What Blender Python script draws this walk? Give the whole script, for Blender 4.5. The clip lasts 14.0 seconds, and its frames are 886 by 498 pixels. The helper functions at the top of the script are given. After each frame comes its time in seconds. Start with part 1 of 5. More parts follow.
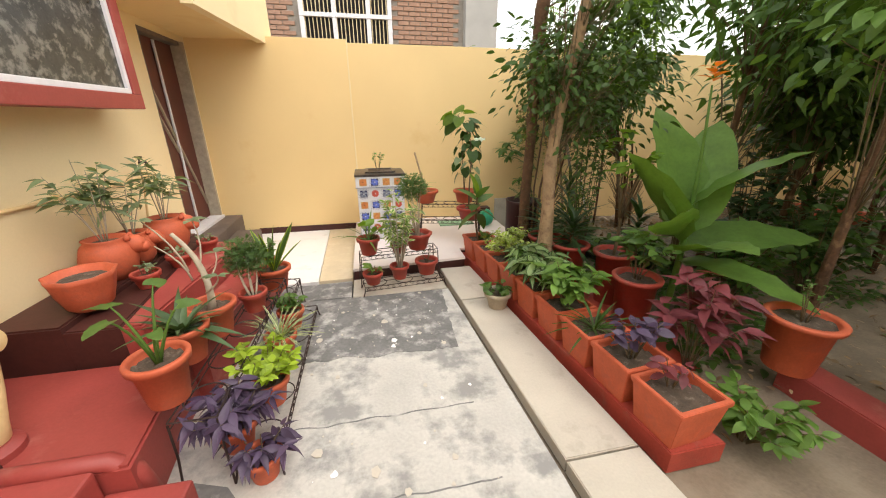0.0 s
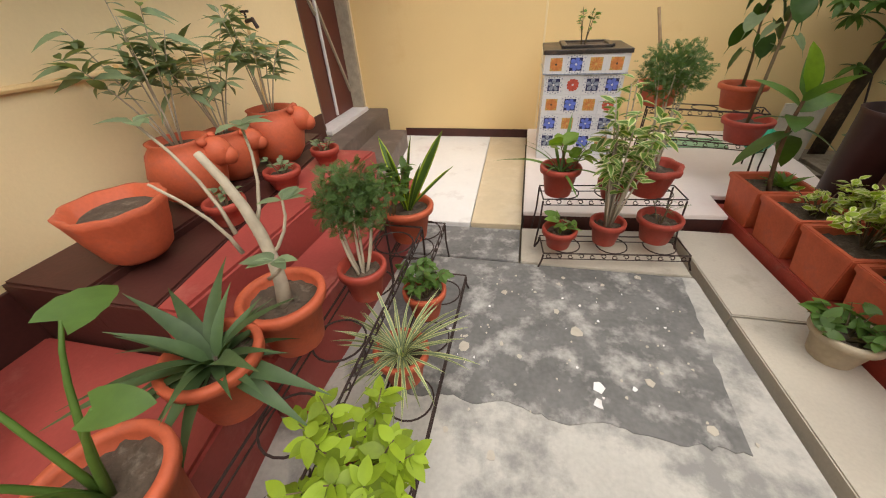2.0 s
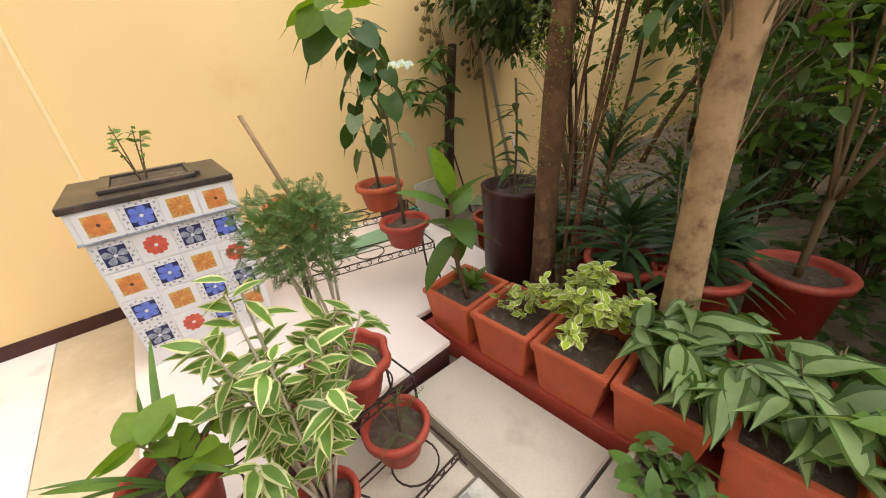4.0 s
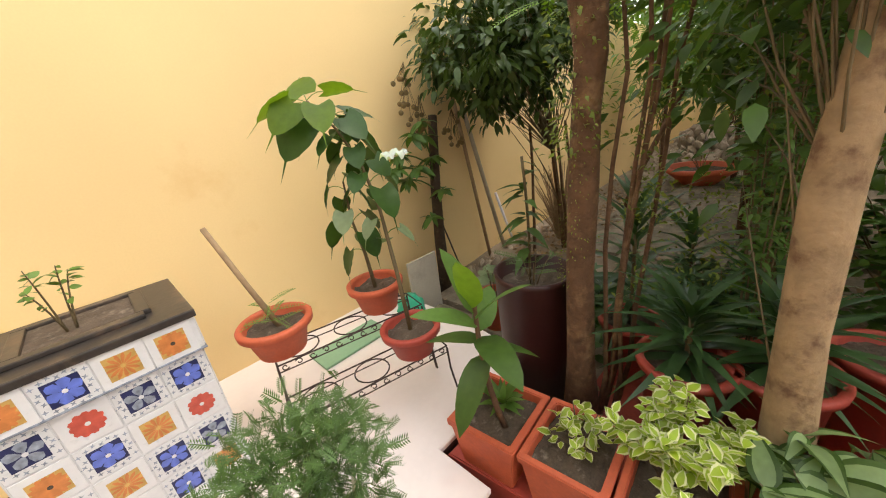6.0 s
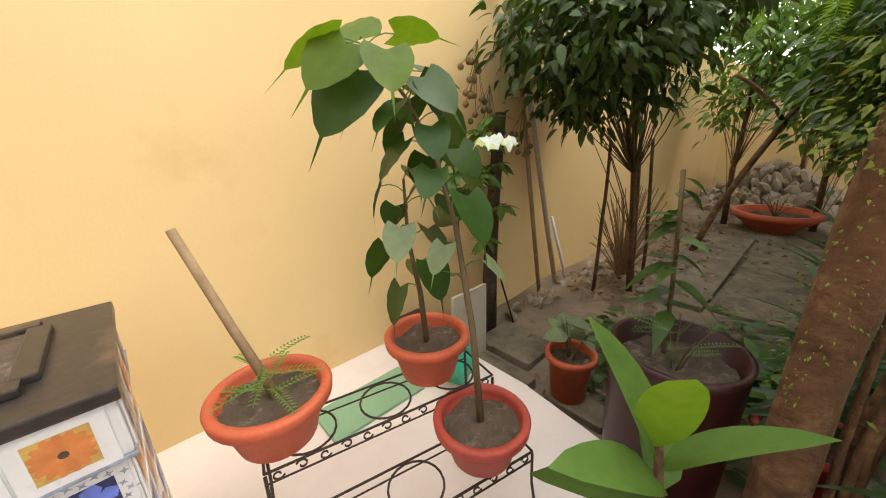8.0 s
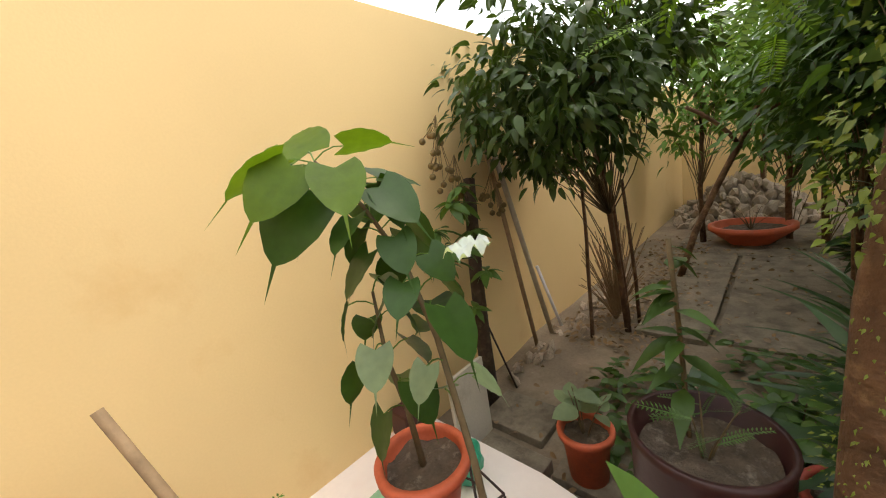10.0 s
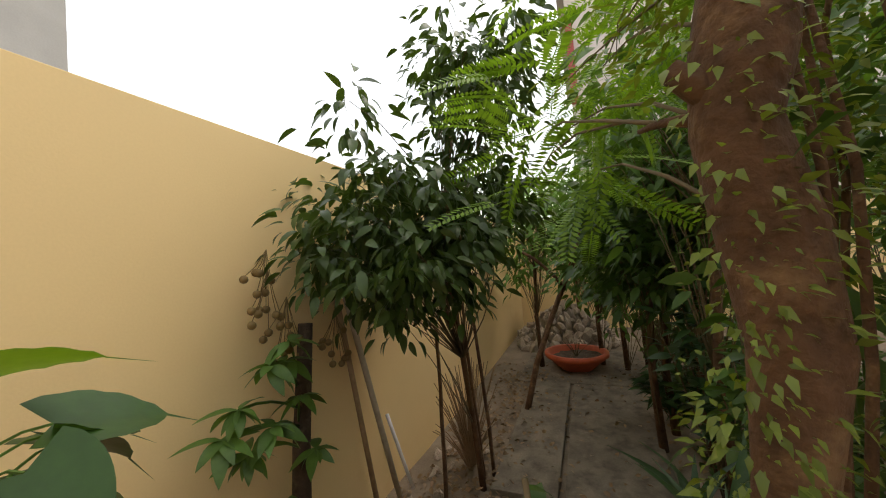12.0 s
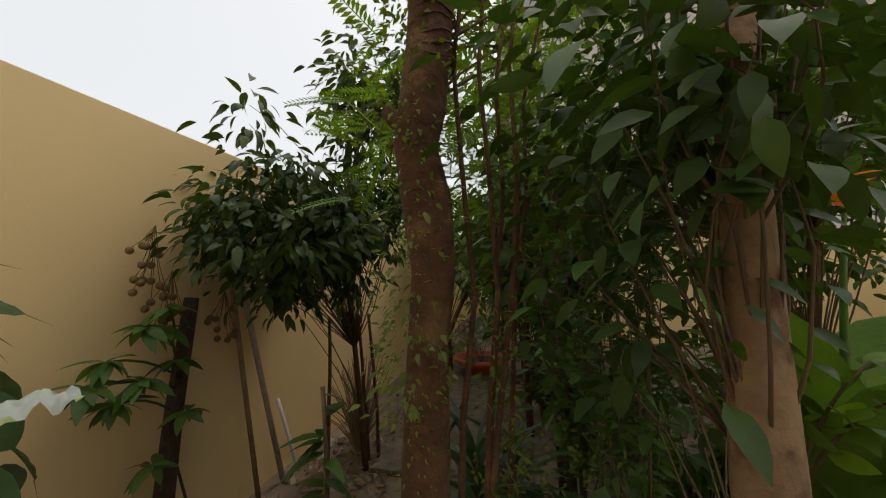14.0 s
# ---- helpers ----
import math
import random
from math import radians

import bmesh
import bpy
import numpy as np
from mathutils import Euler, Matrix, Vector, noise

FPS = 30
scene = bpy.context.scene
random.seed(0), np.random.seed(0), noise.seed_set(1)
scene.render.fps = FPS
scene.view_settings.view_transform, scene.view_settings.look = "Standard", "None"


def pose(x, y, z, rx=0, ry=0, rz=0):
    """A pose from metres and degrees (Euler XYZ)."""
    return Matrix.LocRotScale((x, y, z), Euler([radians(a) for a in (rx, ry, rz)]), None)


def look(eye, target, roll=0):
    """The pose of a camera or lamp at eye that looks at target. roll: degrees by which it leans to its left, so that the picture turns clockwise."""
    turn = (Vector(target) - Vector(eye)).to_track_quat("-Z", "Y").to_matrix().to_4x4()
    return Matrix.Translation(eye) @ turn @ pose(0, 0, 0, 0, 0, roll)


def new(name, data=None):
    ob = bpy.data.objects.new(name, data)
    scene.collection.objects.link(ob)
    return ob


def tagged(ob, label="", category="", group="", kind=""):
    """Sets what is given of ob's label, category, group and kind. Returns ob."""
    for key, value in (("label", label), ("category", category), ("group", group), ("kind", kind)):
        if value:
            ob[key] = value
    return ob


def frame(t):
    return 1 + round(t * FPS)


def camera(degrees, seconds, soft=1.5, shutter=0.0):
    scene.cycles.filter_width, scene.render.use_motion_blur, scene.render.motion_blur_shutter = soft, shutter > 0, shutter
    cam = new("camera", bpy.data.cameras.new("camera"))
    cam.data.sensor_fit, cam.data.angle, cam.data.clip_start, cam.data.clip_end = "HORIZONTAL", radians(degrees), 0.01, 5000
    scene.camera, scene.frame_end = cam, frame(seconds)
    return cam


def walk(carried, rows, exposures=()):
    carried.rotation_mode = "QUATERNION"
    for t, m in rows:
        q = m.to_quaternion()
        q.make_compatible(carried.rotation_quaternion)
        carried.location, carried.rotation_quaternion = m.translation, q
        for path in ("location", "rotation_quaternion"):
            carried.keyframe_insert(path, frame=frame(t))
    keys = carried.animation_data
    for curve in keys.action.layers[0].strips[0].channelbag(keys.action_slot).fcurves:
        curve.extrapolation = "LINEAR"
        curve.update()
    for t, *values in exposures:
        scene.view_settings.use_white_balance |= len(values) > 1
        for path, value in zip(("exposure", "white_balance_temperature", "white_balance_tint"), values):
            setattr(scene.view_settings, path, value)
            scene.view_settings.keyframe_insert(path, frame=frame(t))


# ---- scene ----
cam = camera(102.8, 14.0, soft=1.1)
PATH = [
    (0, (0.747, -0.491, 1.5), (1.128, 1.343, 0.799), -0.2),
    (0.5, (0.618, -0.225, 1.417), (0.429, 1.57, 0.555), -4.1),
    (1, (0.548, 0.074, 1.358), (-0.132, 1.714, 0.437), -3.7),
    (1.5, (0.483, 0.432, 1.267), (-0.116, 2.022, 0.213), -2.5),
    (2, (0.487, 0.81, 1.214), (0.098, 2.395, 0.057), -3.4),
    (2.5, (0.62, 1.204, 1.182), (0.458, 2.873, 0.092), 0.6),
    (3, (0.701, 1.497, 1.16), (1.004, 3.201, 0.158), 2.2),
    (3.5, (0.77, 1.774, 1.196), (1.468, 3.362, 0.2), 0.7),
    (4, (0.912, 1.88, 1.237), (2.005, 3.283, 0.322), -4.4),
    (4.2, (0.955, 1.879, 1.246), (2.196, 3.216, 0.427), -4.9),
    (6.3, (1.086, 2.358, 1.397), (2.367, 3.721, 0.689), -8.1),
    (6.5, (1.152, 2.421, 1.363), (2.428, 3.789, 0.655), -7.1),
    (7, (1.132, 2.633, 1.291), (2.466, 3.962, 0.616), -6.6),
    (7.2, (1.148, 2.707, 1.27), (2.489, 4.041, 0.624), -4.8),
    (9.3, (1.326, 2.972, 1.328), (2.569, 4.406, 0.697), -1.3),
    (9.5, (1.323, 2.977, 1.327), (2.585, 4.441, 0.814), -3.9),
    (10, (1.374, 2.957, 1.43), (2.76, 4.343, 1.033), -9.5),
    (10.5, (1.516, 2.963, 1.513), (3.208, 4.004, 1.282), -6.3),
    (11, (1.584, 2.979, 1.561), (3.391, 3.824, 1.421), -4.7),
    (11.5, (1.633, 3.016, 1.592), (3.476, 3.791, 1.638), -3.8),
    (12, (1.699, 3.028, 1.646), (3.556, 3.767, 1.721), -4.2),
    (12.5, (1.711, 3.026, 1.656), (3.596, 3.673, 1.825), -2.7),
    (13, (1.701, 2.945, 1.638), (3.637, 3.386, 1.877), -0.6),
    (13.5, (1.611, 2.784, 1.542), (3.574, 3.085, 1.782), -2.7),
    (14, (1.492, 2.588, 1.49), (3.439, 3.02, 1.645), -0.8),
]
walk(cam, [(t, look(eye, target, roll)) for t, eye, target, roll in PATH],
     exposures=[(0, -0.35), (1, -0.6), (1.5, -0.72), (2, -0.68), (2.5, -0.45), (3, -0.26), (4, -0.2), (6.5, -0.03), (9.5, -0.12), (10, -0.2), (10.5, -0.16), (11, -0.3), (11.5, -0.45), (12, -0.8), (12.5, -1.15), (13, -1.55), (13.5, -1.55), (14, -1.55)])

# ---- light ----
world = bpy.data.worlds.new("sky")
scene.world = world
world.use_nodes = True
wn = world.node_tree
sky = wn.nodes.new("ShaderNodeTexSky")
sky.sky_type = 'NISHITA'
sky.sun_disc = False
sky.sun_elevation = radians(58)
sky.sun_rotation = radians(132)
sky.dust_density = 6.0
sky.air_density = 1.0
haze = wn.nodes.new("ShaderNodeMix")
haze.data_type = 'RGBA'
haze.inputs[0].default_value = 0.6
haze.inputs[7].default_value = (11.0, 11.0, 10.6, 1)
wn.links.new(sky.outputs[0], haze.inputs[6])
wn.links.new(haze.outputs[2], wn.nodes["Background"].inputs[0])
wn.nodes["Background"].inputs[1].default_value = 0.34

sun_data = bpy.data.lights.new("sun", 'SUN')
sun_data.energy = 0.7
sun_data.angle = radians(25)
sun_data.color = (1.0, 0.95, 0.86)
sun = new("sun", sun_data)
sun.rotation_euler = (radians(32), 0, radians(48))

# ---- materials ----
def mat(name, base, rough=0.7, scale=8.0, amount=0.25, bump=0.2, fine=60.0, metal=0.0, dirt=None, dirt_at=(0.5, 0.7), dirt_scale=2.0, island=0.0, spec=0.4, translucent=0.0):
    """Paint, plaster, clay, stone: base colour varied at two scales, with relief and optional dirt."""
    m = bpy.data.materials.new(name)
    m.use_nodes = True
    t = m.node_tree
    n, l = t.nodes, t.links
    b = n["Principled BSDF"]
    b.inputs["Roughness"].default_value = rough
    b.inputs["Metallic"].default_value = metal
    b.inputs["Specular IOR Level"].default_value = spec
    co = n.new("ShaderNodeTexCoord")
    big = n.new("ShaderNodeTexNoise")
    big.inputs["Scale"].default_value = scale
    big.inputs["Detail"].default_value = 6
    l.new(co.outputs["Object"], big.inputs["Vector"])
    small = n.new("ShaderNodeTexNoise")
    small.inputs["Scale"].default_value = fine
    small.inputs["Detail"].default_value = 4
    l.new(co.outputs["Object"], small.inputs["Vector"])
    add = n.new("ShaderNodeMath")
    add.operation = 'ADD'
    l.new(big.outputs[0], add.inputs[0])
    half = n.new("ShaderNodeMath")
    half.operation = 'MULTIPLY'
    half.inputs[1].default_value = 0.5
    l.new(small.outputs[0], half.inputs[0])
    l.new(half.outputs[0], add.inputs[1])
    fac = add.outputs[0]
    if island:
        geo = n.new("ShaderNodeNewGeometry")
        mul = n.new("ShaderNodeMath")
        mul.operation = 'MULTIPLY_ADD'
        mul.inputs[1].default_value = island
        mul.inputs[2].default_value = -island / 2
        l.new(geo.outputs["Random Per Island"], mul.inputs[0])
        more = n.new("ShaderNodeMath")
        more.operation = 'ADD'
        l.new(fac, more.inputs[0])
        l.new(mul.outputs[0], more.inputs[1])
        fac = more.outputs[0]
    ramp = n.new("ShaderNodeMapRange")
    ramp.inputs[1].default_value, ramp.inputs[2].default_value = 0.35, 1.15
    ramp.inputs[3].default_value, ramp.inputs[4].default_value = 1 - amount, 1 + amount
    l.new(fac, ramp.inputs[0])
    tint = n.new("ShaderNodeVectorMath")
    tint.operation = 'SCALE'
    tint.inputs[0].default_value = base
    l.new(ramp.outputs[0], tint.inputs["Scale"])
    colour = tint.outputs[0]
    if dirt:
        spot = n.new("ShaderNodeTexNoise")
        spot.inputs["Scale"].default_value = dirt_scale
        spot.inputs["Detail"].default_value = 9
        spot.inputs["Roughness"].default_value = 0.65
        l.new(co.outputs["Object"], spot.inputs["Vector"])
        cut = n.new("ShaderNodeMapRange")
        cut.inputs[1].default_value, cut.inputs[2].default_value = dirt_at
        l.new(spot.outputs[0], cut.inputs[0])
        mix = n.new("ShaderNodeMix")
        mix.data_type = 'RGBA'
        mix.inputs[7].default_value = (*dirt, 1)
        l.new(cut.outputs[0], mix.inputs[0])
        l.new(colour, mix.inputs[6])
        colour = mix.outputs[2]
    l.new(colour, b.inputs["Base Color"])
    if bump:
        bp = n.new("ShaderNodeBump")
        bp.inputs["Strength"].default_value = bump
        bp.inputs["Distance"].default_value = 0.01
        l.new(add.outputs[0], bp.inputs["Height"])
        l.new(bp.outputs[0], b.inputs["Normal"])
    if translucent:
        tr = n.new("ShaderNodeBsdfTranslucent")
        warm = n.new("ShaderNodeVectorMath")
        warm.operation = 'MULTIPLY'
        warm.inputs[1].default_value = (1.5, 1.5, 0.5)
        l.new(colour, warm.inputs[0])
        l.new(warm.outputs[0], tr.inputs["Color"])
        ms = n.new("ShaderNodeMixShader")
        ms.inputs[0].default_value = translucent
        l.new(b.outputs[0], ms.inputs[1])
        l.new(tr.outputs[0], ms.inputs[2])
        l.new(ms.outputs[0], n["Material Output"].inputs[0])
    return m


def leafmat(name, base, amount=0.55, rough=0.42, trans=0.3):
    return mat(name, base, rough, 6.0, 0.35, 0.15, 40.0, island=amount, spec=0.32, translucent=trans)


M = {}
M["cream"] = mat("cream_paint", (0.82, 0.66, 0.39), 0.75, 1.5, 0.06, 0.12, 90, dirt=(0.72, 0.52, 0.27), dirt_at=(0.58, 0.8), dirt_scale=1.3)
M["yellow"] = mat("yellow_paint", (0.8, 0.59, 0.29), 0.75, 1.2, 0.06, 0.1, 110, dirt=(0.66, 0.4, 0.15), dirt_at=(0.6, 0.85), dirt_scale=0.9)
M["maroon"] = mat("maroon_skirting", (0.06, 0.018, 0.014), 0.5, 5, 0.4, 0.1)
M["red"] = mat("red_oxide_floor", (0.31, 0.055, 0.045), 0.5, 4, 0.22, 0.12, 70, dirt=(0.42, 0.14, 0.11), dirt_at=(0.55, 0.75), dirt_scale=5)
M["darkstep"] = mat("dark_stone_step", (0.13, 0.1, 0.085), 0.55, 5, 0.3, 0.15, dirt=(0.2, 0.16, 0.14), dirt_at=(0.5, 0.7), dirt_scale=6)
M["concrete"] = mat("worn_concrete", (0.5, 0.475, 0.43), 0.85, 3, 0.25, 0.45, 60, dirt=(0.27, 0.26, 0.245), dirt_at=(0.48, 0.6), dirt_scale=2.9)
M["darkconcrete"] = mat("dark_stained_concrete", (0.165, 0.16, 0.153), 0.8, 5, 0.45, 0.45, 50, dirt=(0.46, 0.44, 0.41), dirt_at=(0.5, 0.68), dirt_scale=7)
M["gardenslab"] = mat("dark_garden_slab", (0.2, 0.165, 0.12), 0.9, 4, 0.4, 0.6, 60, dirt=(0.1, 0.08, 0.055), dirt_at=(0.45, 0.65), dirt_scale=5)
M["palebark"] = mat("pale_mottled_bark", (0.33, 0.22, 0.12), 0.85, 10, 0.4, 0.8, 50, dirt=(0.16, 0.09, 0.05), dirt_at=(0.52, 0.64), dirt_scale=9)
M["slab"] = mat("stone_slab", (0.5, 0.45, 0.37), 0.8, 3, 0.15, 0.25, 80, dirt=(0.36, 0.31, 0.25), dirt_at=(0.55, 0.75), dirt_scale=4)
M["marble"] = mat("white_marble", (0.84, 0.82, 0.8), 0.3, 2, 0.06, 0.03, 30, dirt=(0.7, 0.66, 0.64), dirt_at=(0.56, 0.66), dirt_scale=3)
M["beige"] = mat("beige_marble", (0.64, 0.53, 0.36), 0.35, 4, 0.12, 0.04, 30, dirt=(0.72, 0.62, 0.46), dirt_at=(0.5, 0.7), dirt_scale=5)
M["pink"] = mat("pinkish_marble", (0.8, 0.72, 0.68), 0.35, 3, 0.06, 0.03, 40, dirt=(0.72, 0.6, 0.56), dirt_at=(0.56, 0.8), dirt_scale=2.5)
M["terracotta"] = mat("orange_terracotta", (0.5, 0.105, 0.045), 0.6, 10, 0.22, 0.15, 80, dirt=(0.38, 0.1, 0.06), dirt_at=(0.54, 0.75), dirt_scale=9)
M["redclay"] = mat("red_painted_clay", (0.36, 0.055, 0.035), 0.55, 10, 0.25, 0.15, 80, dirt=(0.3, 0.1, 0.07), dirt_at=(0.55, 0.75), dirt_scale=9)
M["darkclay"] = mat("dark_maroon_plastic", (0.035, 0.009, 0.008), 0.45, 8, 0.3, 0.08)
M["greyclay"] = mat("grey_cement_pot", (0.42, 0.35, 0.25), 0.85, 12, 0.25, 0.3)
M["soil"] = mat("potting_soil", (0.09, 0.065, 0.045), 0.95, 20, 0.5, 0.9, 120, dirt=(0.2, 0.16, 0.12), dirt_at=(0.55, 0.7), dirt_scale=25)
M["earth"] = mat("garden_earth", (0.21, 0.16, 0.11), 0.95, 3, 0.4, 0.8, 50, dirt=(0.26, 0.21, 0.15), dirt_at=(0.5, 0.68), dirt_scale=3)
M["iron"] = mat("rusty_iron", (0.05, 0.032, 0.028), 0.55, 30, 0.4, 0.2, metal=0.4)
M["whitemetal"] = mat("white_painted_metal", (0.72, 0.7, 0.72), 0.45, 20, 0.1, 0.05)
M["pipe"] = mat("cream_painted_pipe", (0.72, 0.52, 0.26), 0.5, 5, 0.12, 0.05, dirt=(0.5, 0.3, 0.13), dirt_at=(0.6, 0.8), dirt_scale=4)
M["doorred"] = mat("brown_red_door", (0.11, 0.028, 0.02), 0.4, 4, 0.2, 0.05)
M["bark"] = mat("tree_bark", (0.115, 0.06, 0.03), 0.92, 14, 0.55, 1.8, 45, dirt=(0.21, 0.125, 0.06), dirt_at=(0.52, 0.66), dirt_scale=11)
M["darkbark"] = mat("dark_rotten_bark", (0.055, 0.035, 0.022), 0.95, 22, 0.5, 1.6, 60, dirt=(0.12, 0.085, 0.05), dirt_at=(0.55, 0.68), dirt_scale=14)
M["twig"] = mat("green_brown_twig", (0.14, 0.1, 0.05), 0.8, 20, 0.3, 0.3)
M["whitestem"] = mat("pale_grey_stem", (0.42, 0.36, 0.27), 0.8, 20, 0.25, 0.3)
M["wood"] = mat("dry_stick", (0.3, 0.2, 0.11), 0.85, 20, 0.3, 0.4)
M["brick"] = mat("weathered_brick", (0.33, 0.2, 0.14), 0.9, 8, 0.35, 0.5)
M["mortar"] = mat("grey_mortar", (0.3, 0.27, 0.23), 0.95, 10, 0.25, 0.5)
M["greywall"] = mat("grey_cement_wall", (0.4, 0.39, 0.37), 0.9, 3, 0.15, 0.3)
M["glass"] = mat("dark_mesh_glass", (0.05, 0.05, 0.045), 0.25, 8, 0.6, 0.05, dirt=(0.2, 0.19, 0.17), dirt_at=(0.5, 0.62), dirt_scale=14)
# near-black that stands in for the shade inside the neighbour's window
M["dark"] = mat("painted_interior_shade", (0.015, 0.013, 0.012), 0.9, bump=0)
M["tilewhite"] = mat("glazed_white_tile", (0.66, 0.66, 0.67), 0.25, 10, 0.08, 0.02, dirt=(0.54, 0.54, 0.55), dirt_at=(0.55, 0.7), dirt_scale=20)
M["tilenavy"] = mat("navy_glaze", (0.02, 0.025, 0.09), 0.3, 40, 0.4, 0.02)
M["tileblue"] = mat("blue_flower_glaze", (0.12, 0.17, 0.55), 0.3, 40, 0.4, 0.02)
M["tilegrey"] = mat("grey_leaf_glaze", (0.24, 0.27, 0.33), 0.3, 60, 0.5, 0.02)
M["tilered"] = mat("red_flower_glaze", (0.5, 0.09, 0.06), 0.3, 40, 0.35, 0.02)
M["tileorange"] = mat("orange_flower_glaze", (0.55, 0.2, 0.06), 0.3, 40, 0.35, 0.02)
M["tileochre"] = mat("ochre_flower_glaze", (0.52, 0.33, 0.1), 0.3, 40, 0.35, 0.02)
M["granite"] = mat("black_granite", (0.035, 0.028, 0.024), 0.35, 30, 0.4, 0.05, dirt=(0.14, 0.09, 0.06), dirt_at=(0.5, 0.7), dirt_scale=6)
M["greenmat"] = mat("pale_green_board", (0.25, 0.42, 0.26), 0.6, 4, 0.12, 0.05)
M["plastic"] = mat("green_plastic_bag", (0.04, 0.4, 0.24), 0.3, 10, 0.3, 0.2)
M["clear"] = mat("cloudy_plastic_film", (0.62, 0.68, 0.68), 0.2, 10, 0.2, 0.2, translucent=0.4)
M["stone"] = mat("field_stone", (0.3, 0.24, 0.18), 0.9, 6, 0.3, 0.5, island=0.8)
M["fruit"] = mat("green_brown_fruit", (0.17, 0.11, 0.035), 0.6, 40, 0.3, 0.3)
M["orange"] = mat("orange_petal", (0.75, 0.24, 0.03), 0.5, 20, 0.2, 0.05, translucent=0.3)
M["limewash"] = mat("yellow_resin_cream", (0.6, 0.5, 0.3), 0.6, 8, 0.2, 0.1)
M["housewall"] = mat("pale_pink_render", (0.62, 0.55, 0.5), 0.85, 2, 0.08, 0.1)
M["l_mid"] = leafmat("mid_green_leaf", (0.09, 0.165, 0.035))
M["l_dark"] = leafmat("dark_green_leaf", (0.056, 0.105, 0.02), rough=0.4, trans=0.26)
M["l_deep"] = leafmat("deep_green_glossy_leaf", (0.042, 0.085, 0.028), rough=0.34, trans=0.2)
M["l_lime"] = leafmat("lime_green_leaf", (0.27, 0.37, 0.03), amount=0.9)
M["l_light"] = leafmat("light_green_leaf", (0.13, 0.23, 0.045))
M["l_fresh"] = leafmat("fresh_yellow_green_leaf", (0.16, 0.27, 0.03), trans=0.4)
M["l_purple"] = leafmat("purple_heart_leaf", (0.075, 0.048, 0.09), trans=0.12)
M["l_red"] = leafmat("crimson_leaf", (0.2, 0.05, 0.06))
M["l_cream"] = leafmat("cream_leaf_margin", (0.54, 0.55, 0.3), amount=0.6)
M["l_pale"] = leafmat("pale_leaf_vein", (0.22, 0.31, 0.13), amount=0.5)
M["l_grey"] = leafmat("grey_green_leaf", (0.19, 0.25, 0.14))
M["l_conifer"] = leafmat("conifer_needle", (0.085, 0.15, 0.045), trans=0.25)
M["l_peepal"] = leafmat("dark_peepal_leaf", (0.035, 0.08, 0.014), 0.4, 0.4, 0.25)
M["l_tip"] = leafmat("yellow_green_young_leaf", (0.1, 0.17, 0.012), 0.35, 0.45, 0.4)
M["l_fruit"] = leafmat("dull_dark_green_leaf", (0.056, 0.092, 0.022), rough=0.32, trans=0.25)
M["l_climb"] = leafmat("yellow_green_climber_leaf", (0.15, 0.19, 0.03), trans=0.35)
M["l_agave"] = leafmat("dark_grey_green_leaf", (0.07, 0.115, 0.045), trans=0.15)
M["l_dry"] = leafmat("dry_leaf", (0.22, 0.14, 0.07), trans=0.1)


# ---- mesh tools ----
def finish(name, bm, material, smooth=False):
    me = bpy.data.meshes.new(name)
    bm.to_mesh(me)
    bm.free()
    for m in (material if isinstance(material, (list, tuple)) else [material]):
        me.materials.append(m)
    if smooth:
        for p in me.polygons:
            p.use_smooth = True
    return me


def part(name, bm, material, parent, label="", smooth=False):
    ob = new(name, finish(name, bm, material, smooth))
    ob.parent = parent
    if label:
        ob["label"] = label
    return ob


def thing(name, label, category, at=(0, 0, 0), group="", kind="", rz=0.0):
    ob = new(name)
    ob.location = at
    ob.rotation_euler = (0, 0, radians(rz))
    ob.empty_display_size = 0.05
    return tagged(ob, label, category, group, kind)


def solid(name, bm, material, label, category, group="", kind="", smooth=False):
    return tagged(new(name, finish(name, bm, material, smooth)), label, category, group, kind)


def box(x0, x1, y0, y1, z0, z1, bevel=0.0, bm=None, seg=2):
    own = bmesh.new()
    bmesh.ops.create_cube(own, size=1)
    for v in own.verts:
        v.co = Vector((x0 + (v.co.x + 0.5) * (x1 - x0), y0 + (v.co.y + 0.5) * (y1 - y0), z0 + (v.co.z + 0.5) * (z1 - z0)))
    if bevel:
        bmesh.ops.bevel(own, geom=own.edges[:], offset=bevel, segments=seg, affect='EDGES', profile=0.6)
    if bm is None:
        return own
    return merge(bm, own)


def merge(bm, other, m=None, index=0):
    if m is not None:
        other.transform(m)
    if index:
        for f in other.faces:
            f.material_index = index
    tmp = bpy.data.meshes.new("tmp")
    other.to_mesh(tmp)
    other.free()
    bm.from_mesh(tmp)
    bpy.data.meshes.remove(tmp)
    return bm


def prism(points, z0, z1, bevel=0.0):
    """A slab from a plan outline."""
    bm = bmesh.new()
    f = bm.faces.new([bm.verts.new((x, y, z0)) for x, y in points])
    f.normal_update()
    if f.normal.z > 0:
        f.normal_flip()
    ex = bmesh.ops.extrude_face_region(bm, geom=[f])
    for v in ex["geom"]:
        if isinstance(v, bmesh.types.BMVert):
            v.co.z = z1
    bmesh.ops.recalc_face_normals(bm, faces=bm.faces[:])
    if bevel:
        top = [e for e in bm.edges if all(abs(v.co.z - z1) < 1e-5 for v in e.verts)]
        bmesh.ops.bevel(bm, geom=top, offset=bevel, segments=2, affect='EDGES')
    return bm


